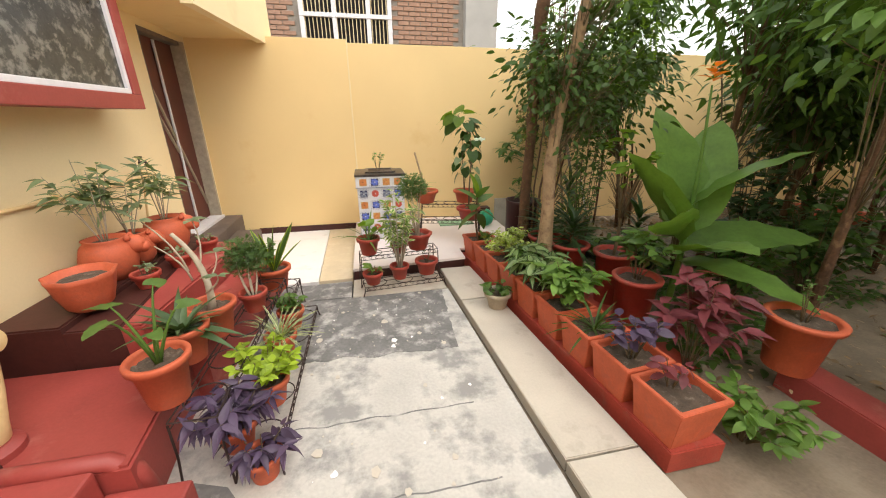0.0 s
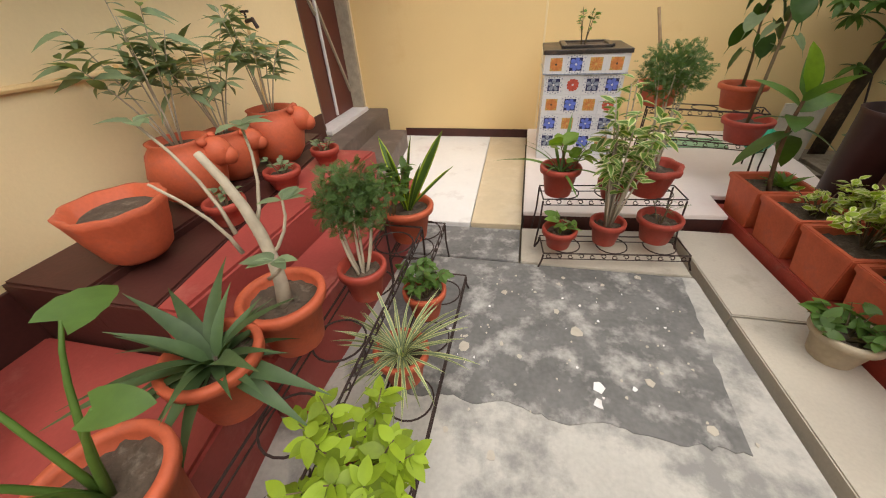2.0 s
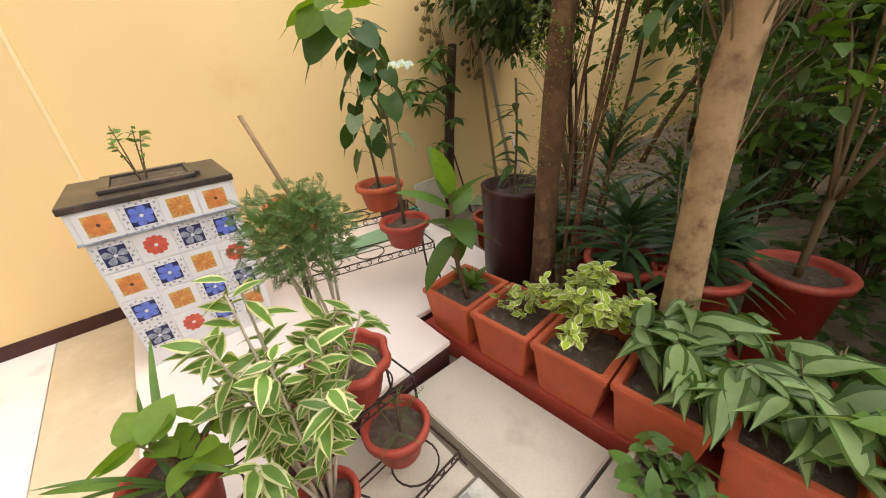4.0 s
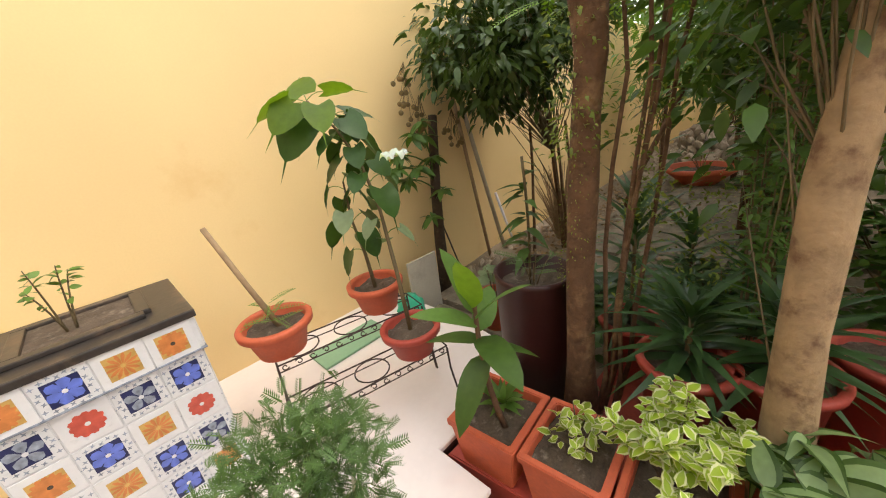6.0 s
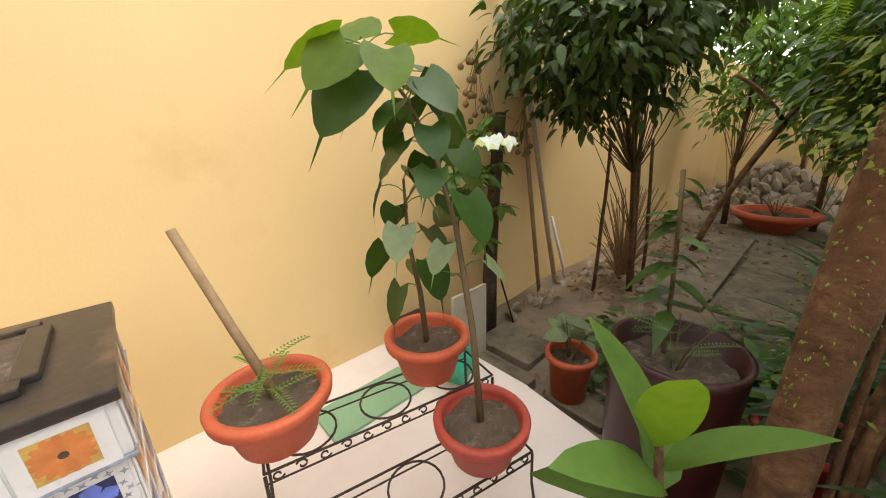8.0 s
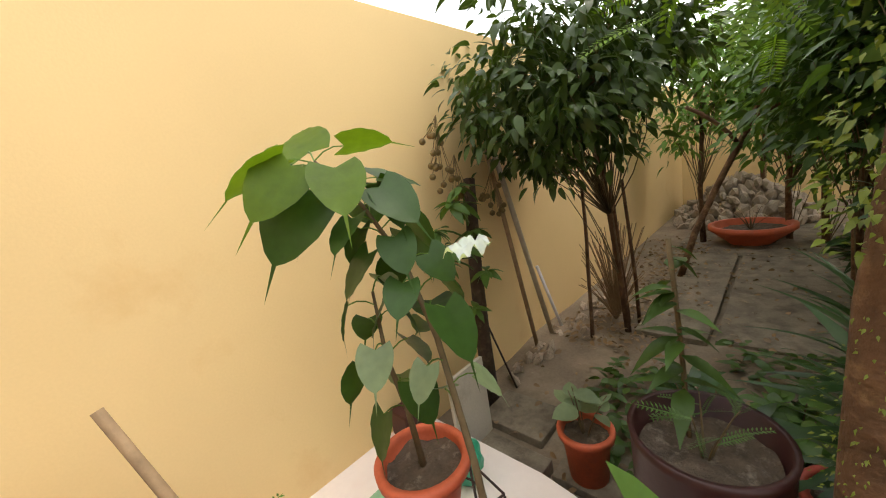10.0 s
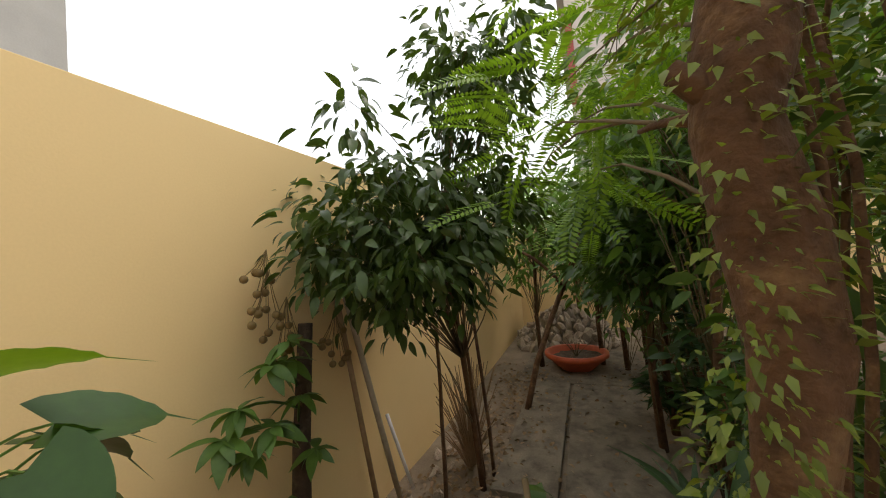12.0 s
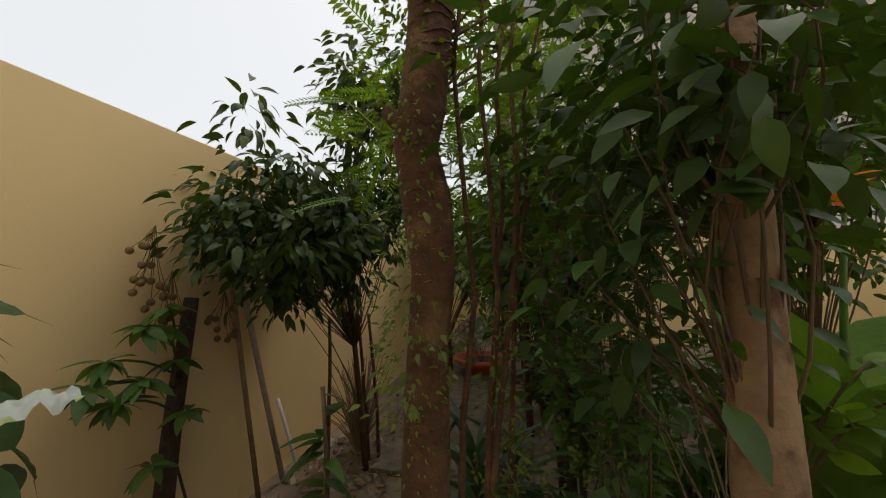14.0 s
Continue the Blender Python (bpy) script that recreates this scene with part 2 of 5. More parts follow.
def lathe(profile, seg=32, wobble=0.0, lobes=0, lobe=0.0, rim_from=1e9):
    """A turned shape from (radius, height) pairs."""
    bm = bmesh.new()
    rings = []
    for r, z in profile:
        ring = []
        for i in range(seg):
            a = 2 * math.pi * i / seg
            rr = r * (1 + wobble * noise.noise(Vector((math.cos(a) * 1.3, math.sin(a) * 1.3, z * 6))))
            if lobes and z > rim_from:
                rr *= 1 + lobe * math.cos(lobes * a)
            ring.append(bm.verts.new((rr * math.cos(a), rr * math.sin(a), z)))
        rings.append(ring)
    for a, b in zip(rings, rings[1:]):
        for i in range(seg):
            j = (i + 1) % seg
            bm.faces.new((a[i], a[j], b[j], b[i]))
    for ring, flip in ((rings[0], True), (rings[-1], False)):
        if sum(v.co.xy.length for v in ring) / seg > 0.003:
            bm.faces.new(ring[::-1] if flip else ring)
    return bm


def tube(points, radii, seg=8, bm=None, closed=False):
    """A round bar along points."""
    own = bm if bm is not None else bmesh.new()
    pts = [Vector(p) for p in points]
    if not isinstance(radii, (list, tuple)):
        radii = [radii] * len(pts)
    rings, side = [], None
    n = len(pts)
    for i, p in enumerate(pts):
        if closed:
            d = pts[(i + 1) % n] - pts[i - 1]
        else:
            d = pts[min(i + 1, n - 1)] - pts[max(i - 1, 0)]
        d.normalize()
        if side is None:
            side = d.orthogonal().normalized()
        else:
            side = (side - d * side.dot(d))
            side = side.normalized() if side.length > 1e-6 else d.orthogonal().normalized()
        up = d.cross(side)
        rings.append([own.verts.new(p + (side * math.cos(2 * math.pi * k / seg) + up * math.sin(2 * math.pi * k / seg)) * radii[i]) for k in range(seg)])
    pairs = list(zip(rings, rings[1:]))
    if closed:
        pairs.append((rings[-1], rings[0]))
    for a, b in pairs:
        for k in range(seg):
            j = (k + 1) % seg
            own.faces.new((a[k], a[j], b[j], b[k]))
    if not closed:
        own.faces.new(rings[0][::-1])
        own.faces.new(rings[-1])
    return own


def bend(a, b, sag=(0, 0, 0), n=6):
    """Points on a curve from a to b, bowed by sag."""
    a, b, s = Vector(a), Vector(b), Vector(sag)
    return [a.lerp(b, i / n) + s * (4 * (i / n) * (1 - i / n)) for i in range(n + 1)]


# ---- leaves ----
def blade(length, width, shape="oval", rows=5, fold=0.15, curl=0.25, tail=0.0, margin=False, wave=0.0):
    """One leaf from its stalk along +y, face up: points and faces with a material index."""
    vs, fs = [], []
    cols = 5 if margin or shape == "heart" else 3
    prof = {"oval": lambda t: math.sin(math.pi * t ** 0.8) ** 0.8, "lance": lambda t: math.sin(math.pi * t ** 0.6) ** 1.1,
            "heart": lambda t: max(0.0, math.sin(math.pi * min(1, 0.1 + 0.9 * t) ** 0.64)) ** 0.62,
            "strap": lambda t: min(1.0, 0.55 + t) * (1 - t ** 4) ** 0.8, "paddle": lambda t: math.sin(math.pi * t ** 0.75) ** 0.6}[shape]
    for i in range(rows + 1):
        t = i / rows
        w = width / 2 * max(prof(min(0.999, max(0.001, t))), 0.02)
        y = length * t
        z = -curl * length * t * t
        for c in range(cols):
            s = -1 + 2 * c / (cols - 1)
            if margin:
                s = (-1, -0.62, 0, 0.62, 1)[c]
            dip = 0.2 * length * abs(s) * (1 - t) ** 3 if shape == "heart" else 0.0
            vs.append((s * w, y - dip, z + abs(s) * fold * w + wave * width * math.sin(7 * t * math.pi) * abs(s)))
    for i in range(rows):
        for c in range(cols - 1):
            a = i * cols + c
            fs.append(((a, a + 1, a + 1 + cols, a + cols), 1 if margin and c in (0, cols - 2) else 0))
    if tail:
        k = len(vs)
        e = vs[rows * cols + cols // 2]
        vs += [(0.004, e[1] * 0.985, e[2]), (-0.004, e[1] * 0.985, e[2]), (0, e[1] + tail, e[2] - tail * 0.5)]
        fs.append(((k, k + 1, k + 2), 0))
    return np.array(vs, dtype=float), fs


def pinnate(length, pairs, leaflet, wide):
    """A feather-like leaf: leaflets in pairs along a midrib."""
    vs, fs = [], []
    v0, f0 = blade(leaflet, wide, "oval", 2, 0.0, 0.1)
    for i in range(pairs):
        t = 0.15 + 0.85 * i / pairs
        for side in (-1, 1):
            a = radians(62) * side
            ca, sa = math.cos(a), math.sin(a)
            s = 1 - 0.5 * abs(t - 0.5)
            k = len(vs)
            for x, y, z in v0 * s:
                vs.append((ca * x + sa * y, -sa * x + ca * y + length * t, z - 0.25 * length * t * t))
            fs += [(tuple(k + q for q in f), m) for f, m in f0]
    k = len(vs)
    vs += [(-0.003, 0, 0), (0.003, 0, 0), (0.001, length, -0.25 * length), (-0.001, length, -0.25 * length)]
    fs.append(((k, k + 1, k + 2, k + 3), 0))
    return np.array(vs, dtype=float), fs


class Leaves:
    """Gathers many leaves into one mesh."""
    def __init__(self):
        self.v, self.f, self.m, self.n = [], [], [], 0

    def add(self, leaf, m):
        vs, fs = leaf
        a = np.array(m)
        self.v.append(vs @ a[:3, :3].T + a[:3, 3])
        for f, k in fs:
            self.f.append(tuple(q + self.n for q in f))
            self.m.append(k)
        self.n += len(vs)

    def mesh(self, name, materials):
        me = bpy.data.meshes.new(name)
        me.from_pydata(np.concatenate(self.v).tolist(), [], self.f)
        for x in materials:
            me.materials.append(x)
        me.polygons.foreach_set("material_index", self.m)
        me.polygons.foreach_set("use_smooth", [True] * len(self.f))
        return me


def aim(at, direction, size=1.0, roll=0.0, up=(0, 0, 1)):
    """A pose whose +y points along direction and whose +z leans to up."""
    y = Vector(direction).normalized()
    x = y.cross(Vector(up))
    x = x.normalized() if x.length > 1e-4 else Vector((1, 0, 0))
    z = x.cross(y)
    r = Matrix((x, y, z)).transposed().to_4x4()
    return Matrix.Translation(at) @ r @ Matrix.Rotation(roll, 4, 'Y') @ Matrix.Diagonal((size, size, size, 1))


def leaf_part(leaves, material, parent, name="foliage", label="", kind=""):
    ob = new(name, leaves.mesh(name, material if isinstance(material, (list, tuple)) else [material]))
    ob.parent = parent
    if label:
        ob["label"] = label
    if kind:
        ob["kind"] = kind
    return ob


def shrub(name, label, at, size, leaf, count, material, rng, category="plant", stems=7, lift=0.35, droop=0.2, twig="twig", flat=0.0, scale=(0.7, 1.2), group="", hollow=0.45, stem_r=0.004, trunk=0.0, joined=False):
    """A plant of many leaves on branching stems. size: half widths and height of the crown."""
    root = thing(name, label, category, at, group)
    sx, sy, h = size
    sb = bmesh.new()
    lv = Leaves()
    tips = []
    for i in range(stems):
        a = 2 * math.pi * (i + rng.random()) / stems
        r = rng.uniform(0.3, 1.0)
        tip = Vector((sx * r * math.cos(a), sy * r * math.sin(a), trunk + (h - trunk) * rng.uniform(0.65, 1.0) * (1.15 - 0.35 * r)))
        base = Vector((0.012 * math.cos(a), 0.012 * math.sin(a), -0.01 if not trunk else trunk * 0.8))
        pts = bend(base, tip, (0, 0, 0.08 * h), 5)
        own = sb if joined else bmesh.new()
        tube(pts, [stem_r * (1 - 0.12 * k) for k in range(6)], 5, own)
        if not joined:
            part("stem", own, M[twig], root, "", True)
        tips.append(pts)
    if trunk:
        tube(bend((0, 0, -0.01), (0, 0, trunk), (0.01, 0.006, 0), 4), stem_r * 1.8, 6, sb)
    for k in range(count):
        pts = tips[k % stems]
        t = hollow + (1 - hollow) * rng.random()
        i = min(4, int(t * 5))
        p = pts[i].lerp(pts[i + 1], t * 5 - i)
        a = rng.uniform(0, 2 * math.pi)
        out = Vector((math.cos(a), math.sin(a), rng.gauss(lift, 0.35)))
        p = p + Vector((rng.gauss(0, sx * flat), rng.gauss(0, sy * flat), rng.gauss(0, h * flat * 0.6)))
        p.z = max(p.z, 0.0)
        lv.add(leaf, aim(p, out + Vector((p.x / sx, p.y / sy, -droop)) * 0.6, rng.uniform(*scale), rng.gauss(0, 0.4)))
    if joined:
        tagged(part("stem", sb, M[twig], root, "", True), kind="stuff")
    elif trunk:
        part("trunk", sb, M[twig], root, "", True)
    else:
        sb.free()
    leaf_part(lv, material, root)
    return root


def ball(name, label, at, centre, radius, stems, leaf, count, material, rng, scale=(0.4, 0.7), squash=0.8):
    """A round clipped head of fine leaves on bare stems."""
    root = thing(name, label, "plant", at)
    c = Vector(centre)
    lv = Leaves()
    for k in range(stems):
        a = 2 * math.pi * k / stems
        q = c + Vector((math.cos(a), math.sin(a), 0)) * radius * 0.55
        part("stem", tube(bend((0.01 * math.cos(a), 0.01 * math.sin(a), -0.02), q, (0.015 * math.sin(a), 0.015 * math.cos(a), 0), 5), [0.006, 0.0055, 0.005, 0.004, 0.003, 0.002], 6), M["whitestem"], root, "", True)
    for k in range(count):
        d = Vector((rng.gauss(0, 1), rng.gauss(0, 1), rng.gauss(0, 1))).normalized()
        r = radius * rng.uniform(0.1, 1.0) ** 0.6 * (1 + 0.25 * noise.noise(d * 2.5 + c))
        q = c + Vector((d.x, d.y, d.z * squash)) * r
        lv.add(leaf, aim(q, d * 0.6 + Vector((rng.gauss(0, 0.8), rng.gauss(0, 0.8), rng.gauss(0.35, 0.6))), rng.uniform(*scale), rng.uniform(-1.5, 1.5)))
    leaf_part(lv, material, root)
    return root


def rosette(name, label, at, leaf, count, material, rng, category="plant", rise=(0.2, 1.4), height=0.0, scale=(0.7, 1.1), group="", twig="twig"):
    """Leaves that spring from one point, or from a short stem."""
    root = thing(name, label, category, at, group)
    lv = Leaves()
    for k in range(count):
        a = k * 2.399 + rng.gauss(0, 0.2)
        e = rise[0] + (rise[1] - rise[0]) * (k / max(1, count - 1))
        lv.add(leaf, aim((0.01 * math.cos(a), 0.01 * math.sin(a), height * k / count), (math.cos(a) * math.cos(e), math.sin(a) * math.cos(e), math.sin(e)), rng.uniform(*scale), rng.gauss(0, 0.2)))
    if height:
        part("stem", tube(bend((0, 0, -0.02), (0, 0, height), (0.01, 0, 0), 4), 0.009, 7), M[twig], root, "", True)
    leaf_part(lv, material, root)
    return root


def pot(label, at, r, h, material="terracotta", rim=0.018, group="", style="round", fill=0.02, name="flower_pot"):
    """A clay pot with a thick rim, and the soil in it; at: the middle of its base."""
    root = thing(name, label, "flower pot", at, group)
    rb = r * 0.68
    lobes, amount = (8, 0.05) if style == "frilled" else (0, 0.0)
    if style == "bowl":
        prof = [(rb * 0.7, 0), (rb * 0.75, h * 0.12), (r * 0.92, h * 0.7), (r, h * 0.8), (r, h), (r * 0.86, h), (r * 0.84, h * 0.72), (rb * 0.6, h * 0.5)]
    elif style == "drum":
        prof = [(r * 0.9, 0), (r * 0.95, h * 0.5), (r, h * 0.96), (r * 1.03, h), (r * 0.94, h), (r * 0.92, h * 0.85)]
    else:
        prof = [(rb, 0), (rb * 1.02, 0.004), (r * 0.9, h - rim * 2), (r * 1.06, h - rim * 1.9), (r * 1.08, h - rim * 0.4), (r * 1.04, h), (r * 0.9, h), (r * 0.87, h - rim), (r * 0.82, h - 0.06)]
    part("body", lathe(prof, 36, 0.012, lobes, amount, h * 0.7), M[material], root, "", True)
    sb = bmesh.new()
    bmesh.ops.create_grid(sb, x_segments=14, y_segments=14, size=1)
    for v in sb.verts:
        q = v.co.xy
        d = max(abs(q.x), abs(q.y))
        n = q.normalized() * d if q.length > 0 else q
        v.co = Vector((n.x * r * 0.87, n.y * r * 0.87, h - rim - fill + 0.02 * noise.noise(Vector((n.x * 3 + at[0] * 9, n.y * 3, at[1])))))
    part("soil", sb, M["soil"], root, "dry grey-brown soil", True)
    return root


# ---- setting ----
R = random.Random(7)
ground = bmesh.new()
bmesh.ops.create_grid(ground, x_segments=60, y_segments=60, size=1)
for v in ground.verts:
    q = v.co.copy()
    s = lambda u: math.copysign(abs(u) ** 3 * 120 + abs(u) * 8, u)
    v.co = Vector((s(q.x) + 2, s(q.y) + 1, -0.07))
    if v.co.x > 2.3:
        v.co.z = -0.045 + 0.05 * noise.noise(v.co * 1.4)
solid("ground", ground, M["earth"], "bare brown garden earth with scattered litter", "ground", kind="structure", smooth=True)

floor = thing("floor", "worn grey concrete courtyard floor with pale patches", "floor", kind="structure")
part("concrete_bed", prism([(-1.15, -5), (1.58, -5), (1.5, 0.5), (1.395, 2.4), (-1.15, 2.4)], -0.06, 0.0, 0.003), M["concrete"], floor)
edge = [(-0.1 + 1.37 * i / 60, 1.56 - 0.05 * (i / 60) + 0.05 * noise.noise(Vector((i * 0.13, 0, 0))) + 0.022 * noise.noise(Vector((i * 0.7, 3, 0)))) for i in range(61)]
side = [(1.27 + 0.06 * (i / 24) + 0.012 * noise.noise(Vector((i * 0.6, 7, 0))), 1.55 + 0.84 * i / 24) for i in range(1, 25)]
part("patch", prism(edge + side + [(-0.1, 2.395)], 0.0, 0.004), M["darkconcrete"], floor, "dark stained concrete patch")
part("patch", prism([(-0.1, -0.9), (0.5, -0.8), (0.42, 0.3), (0.05, 0.75), (-0.1, 0.8)], 0.0, 0.003, 0.002), M["darkconcrete"], floor)
part("slab", prism([(-0.5, 2.412), (0.52, 2.412), (0.52, 2.745), (-0.5, 2.72)], -0.06, 0.002, 0.004), M["darkconcrete"], floor)
part("slab", prism([(0.532, 2.412), (1.385, 2.412), (1.37, 2.83), (0.532, 2.765)], -0.06, 0.002, 0.004), M["slab"], floor)
for k, y in enumerate((1.0, 0.55, 0.05)):
    pts = [(0.25 + 0.98 * i / 20, y + 0.02 * noise.noise(Vector((i * 0.4, k * 5, 0)))) for i in range(21)]
    part("crack", prism([(px, py + 0.003 + 0.004 * noise.noise(Vector((px * 9, k, 1)))) for px, py in pts] + [(px, py - 0.004) for px, py in reversed(pts)], -0.001, 0.0015), M["darkconcrete"], floor, "hairline crack")
for k in range(150):
    x, y = R.uniform(-0.02, 1.3), R.uniform(0.4, 2.35) if k < 50 else R.uniform(1.5, 2.36)
    n = R.randint(5, 8)
    r = R.choice((0.003, 0.004, 0.006, 0.008, 0.012, 0.02, 0.032)) if k < 70 else R.uniform(0.002, 0.008)
    part("paint_spot", prism([(x + r * R.uniform(0.5, 1.1) * math.cos(2 * math.pi * i / n), y + r * R.uniform(0.6, 1.2) * math.sin(2 * math.pi * i / n)) for i in range(n)], 0.004, 0.0065), M["slab" if k % 4 else "marble"], floor)
for a, b in ((-0.9, 0.55), (0.562, 2.13), (2.142, 2.845)):
    xr = lambda y: 1.93 - (y - 0.5) * 0.085
    xl = lambda y: 1.535 - (y - 0.5) * 0.058
    part("paving_slab", prism([(xl(a) + 0.012, a), (xr(a), a), (xr(b), b), (xl(b) + 0.012, b)], -0.06, 0.012, 0.005), M["slab"], floor, "pale stone paving slab")
part("paving_slab", prism([(1.66, -5), (2.05, -5), (2.05, -0.912), (1.65, -0.912)], -0.06, 0.012, 0.005), M["slab"], floor)

marb = thing("marble_strip", "white and beige marble floor strips by the wall", "floor", kind="structure")
part("marble_slab", prism([(-0.42, 2.735), (0.2, 2.76), (0.16, 4.5), (-0.75, 4.5)], -0.05, 0.02, 0.003), M["marble"], marb)
part("beige_slab", prism([(0.205, 2.76), (0.522, 2.775), (0.522, 4.5), (0.165, 4.5)], -0.05, 0.0195, 0.003), M["beige"], marb, "beige marble strip")

plat = thing("platform", "raised pinkish marble platform with a dark riser", "platform", kind="structure")
outline = [(0.53, 2.79), (1.69, 2.88), (1.69, 3.14), (2.4, 3.14), (2.49, 3.69), (2.5, 4.5), (0.53, 4.5)]
part("riser", prism([(x + (0.008 if x < 1 else -0.006), y + 0.008) for x, y in outline[:6]] + [(0.538, 4.495)], -0.06, 0.078), M["maroon"], plat, "dark red riser")
part("marble_top", prism(outline, 0.079, 0.105, 0.004), M["pink"], plat)

wall_back = thing("wall_back", "tall yellow painted garden wall", "wall", kind="structure")
part("wall_panel", box(-1.4, 0.6, 4.482, 4.73, -0.06, 2.372, 0.004), M["yellow"], wall_back)
part("wall_panel", box(0.6, 10.2, 4.5, 4.73, -0.06, 2.338, 0.004), M["yellow"], wall_back)
part("corner_strip", box(0.594, 0.612, 4.478, 4.5, 0.1, 2.36, 0.003), M["cream"], wall_back)
part("skirting", box(-0.74, 0.53, 4.47, 4.483, 0.02, 0.1, 0.003), M["maroon"], wall_back, "dark maroon skirting")

wall_house = thing("wall_house", "cream painted house wall with a door opening", "wall", kind="structure")
for y0, y1, z0, z1 in ((-5, 3.56, -0.06, 3.4), (4.41, 4.48, -0.06, 3.4), (3.56, 4.41, 2.27, 3.4), (3.56, 4.41, -0.06, 0.3)):
    part("wall_panel", box(-1.4, -1.15, y0, y1, z0, z1), M["cream"], wall_house)
part("skirting", box(-1.152, -1.135, 0.72, 3.54, 0.2, 0.49, 0.003), M["maroon"], wall_house, "dark maroon skirting band")
part("skirting", box(-1.152, -1.135, -5, 0.71, 0.4, 0.5, 0.003), M["maroon"], wall_house)
part("moulding", tube([(-1.14, 1.28, 1.05), (-1.14, 2.2, 1.03), (-1.14, 3.2, 1.02)], 0.012, 8), M["pipe"], wall_house, "painted conduit")
for y in (1.5, 2.1, 2.7):
    part("clip", box(-1.15, -1.12, y - 0.012, y + 0.012, 1.015, 1.06, 0.004), M["pipe"], wall_house)

for name, x0, x1, y0, y1 in (("wall_rear", -1.4, 10.2, -5.25, -5.0), ("wall_far", 10.2, 10.45, -5.25, 4.73)):
    solid(name, box(x0, x1, y0, y1, -0.06, 2.3), M["yellow"], "plain yellow garden boundary wall", "wall", kind="structure")

balcony = thing("balcony", "yellow concrete balcony slab above the door", "balcony", kind="structure")
part("slab", prism([(-1.15, 2.95), (-0.52, 2.95), (-0.36, 4.482), (-1.15, 4.482)], 2.33, 2.45, 0.004), M["yellow"], balcony)
part("parapet", prism([(-0.53, 2.95), (-0.44, 2.95), (-0.28, 4.72), (-0.37, 4.72)], 2.3, 3.4, 0.004), M["cream"], balcony)
part("parapet", box(-1.15, -0.54, 2.93, 2.99, 2.5, 3.4), M["cream"], balcony)

door = thing("door_1", "brown-red panel door with pale diagonal bracing, closed", "door", kind="structure")
part("leaf", box(-1.29, -1.25, 3.6, 4.37, 0.34, 2.24, 0.004), M["doorred"], door)
part("frame", box(-1.3, -1.16, 3.56, 3.6, 0.3, 2.27, 0.004), M["darkstep"], door)
part("frame", box(-1.3, -1.13, 4.37, 4.41, 0.3, 2.27, 0.004), M["whitestem"], door)
part("frame", box(-1.3, -1.16, 3.6, 4.37, 2.23, 2.27, 0.004), M["darkstep"], door)
part("strip", box(-1.245, -1.225, 3.97, 3.995, 0.36, 2.22, 0.004), M["whitemetal"], door, "pale metal strip")
for y0, z0, y1, z1 in ((3.63, 2.0, 4.35, 0.5), (3.63, 1.7, 3.97, 1.15)):
    part("brace", tube([(-1.24, y0, z0), (-1.24, y1, z1)], 0.014, 4), M["whitestem"], door, "pale diagonal brace")
part("threshold", box(-1.28, -1.1, 3.57, 4.4, 0.3, 0.335, 0.004), M["whitemetal"], door, "white door threshold")

dsteps = thing("door_steps", "dark stone steps below the door", "steps", kind="structure")
part("step", prism([(-1.15, 2.95), (-0.86, 2.95), (-0.92, 4.48), (-1.15, 4.48)], -0.06, 0.3, 0.006), M["darkstep"], dsteps)
part("step", prism([(-0.86, 2.95), (-0.5, 2.95), (-0.62, 4.12), (-0.905, 4.12)], -0.06, 0.19, 0.006), M["darkstep"], dsteps)

steps = thing("entrance_steps", "red oxide cement steps beside the house", "steps", kind="structure")
for x0, x1, z in ((-0.3, -0.005, 0.19), (-0.62, -0.3, 0.31), (-1.135, -0.62, 0.42)):
    part("step", box(x0, x1 - 0.001, -3.0, 0.66, -0.06, z, 0.012), M["red"], steps)
ledge = thing("ledge", "stepped red oxide ledge along the house wall", "ledge", kind="structure")
part("platform", prism([(-1.135, 0.67), (-0.2, 0.67), (-0.28, 1.35), (-1.135, 1.35)], -0.06, 0.29, 0.012), M["red"], ledge)
part("lip", tube([(-0.7, 0.69, 0.31), (-0.45, 0.69, 0.31), (-0.28, 0.7, 0.3), (-0.22, 0.72, 0.22), (-0.2, 0.74, 0.02)], 0.035, 10), M["red"], ledge, "rounded red cement lip", True)
part("step", prism([(-0.45, 1.36), (-0.2, 1.36), (-0.1, 2.7), (-0.36, 2.7)], -0.06, 0.34, 0.012), M["red"], ledge)
part("step", prism([(-0.55, 1.36), (-0.452, 1.36), (-0.362, 2.72), (-0.7, 2.72)], -0.06, 0.5, 0.012), M["red"], ledge)
part("shelf", prism([(-0.8, 1.36), (-0.552, 1.36), (-0.702, 2.72), (-0.8, 2.72)], -0.06, 0.5, 0.008), M["maroon"], ledge)
part("shelf", prism([(-1.135, 1.36), (-0.802, 1.36), (-0.802, 2.92), (-1.135, 2.92)], -0.06, 0.53, 0.01), M["maroon"], ledge, "dark red shelf")

kerb = thing("planter_kerb", "low dark red cement kerb under the planters", "kerb", kind="structure")
part("kerb_top", prism([(2.0, 0.45), (2.3, 0.45), (2.05, 3.13), (1.72, 3.13)], -0.06, 0.06, 0.006), M["redclay"], kerb)
part("bed", prism([(2.05, 1.0), (2.75, 1.0), (2.75, 2.85), (2.06, 2.85)], -0.1, -0.02, 0.004), M["redclay"], kerb, "red cement floor behind the planters")
part("kerb_top", prism([(2.9, -4.0), (3.12, -4.0), (3.3, 0.8), (3.08, 0.8)], -0.06, 0.1, 0.008), M["red"], kerb)

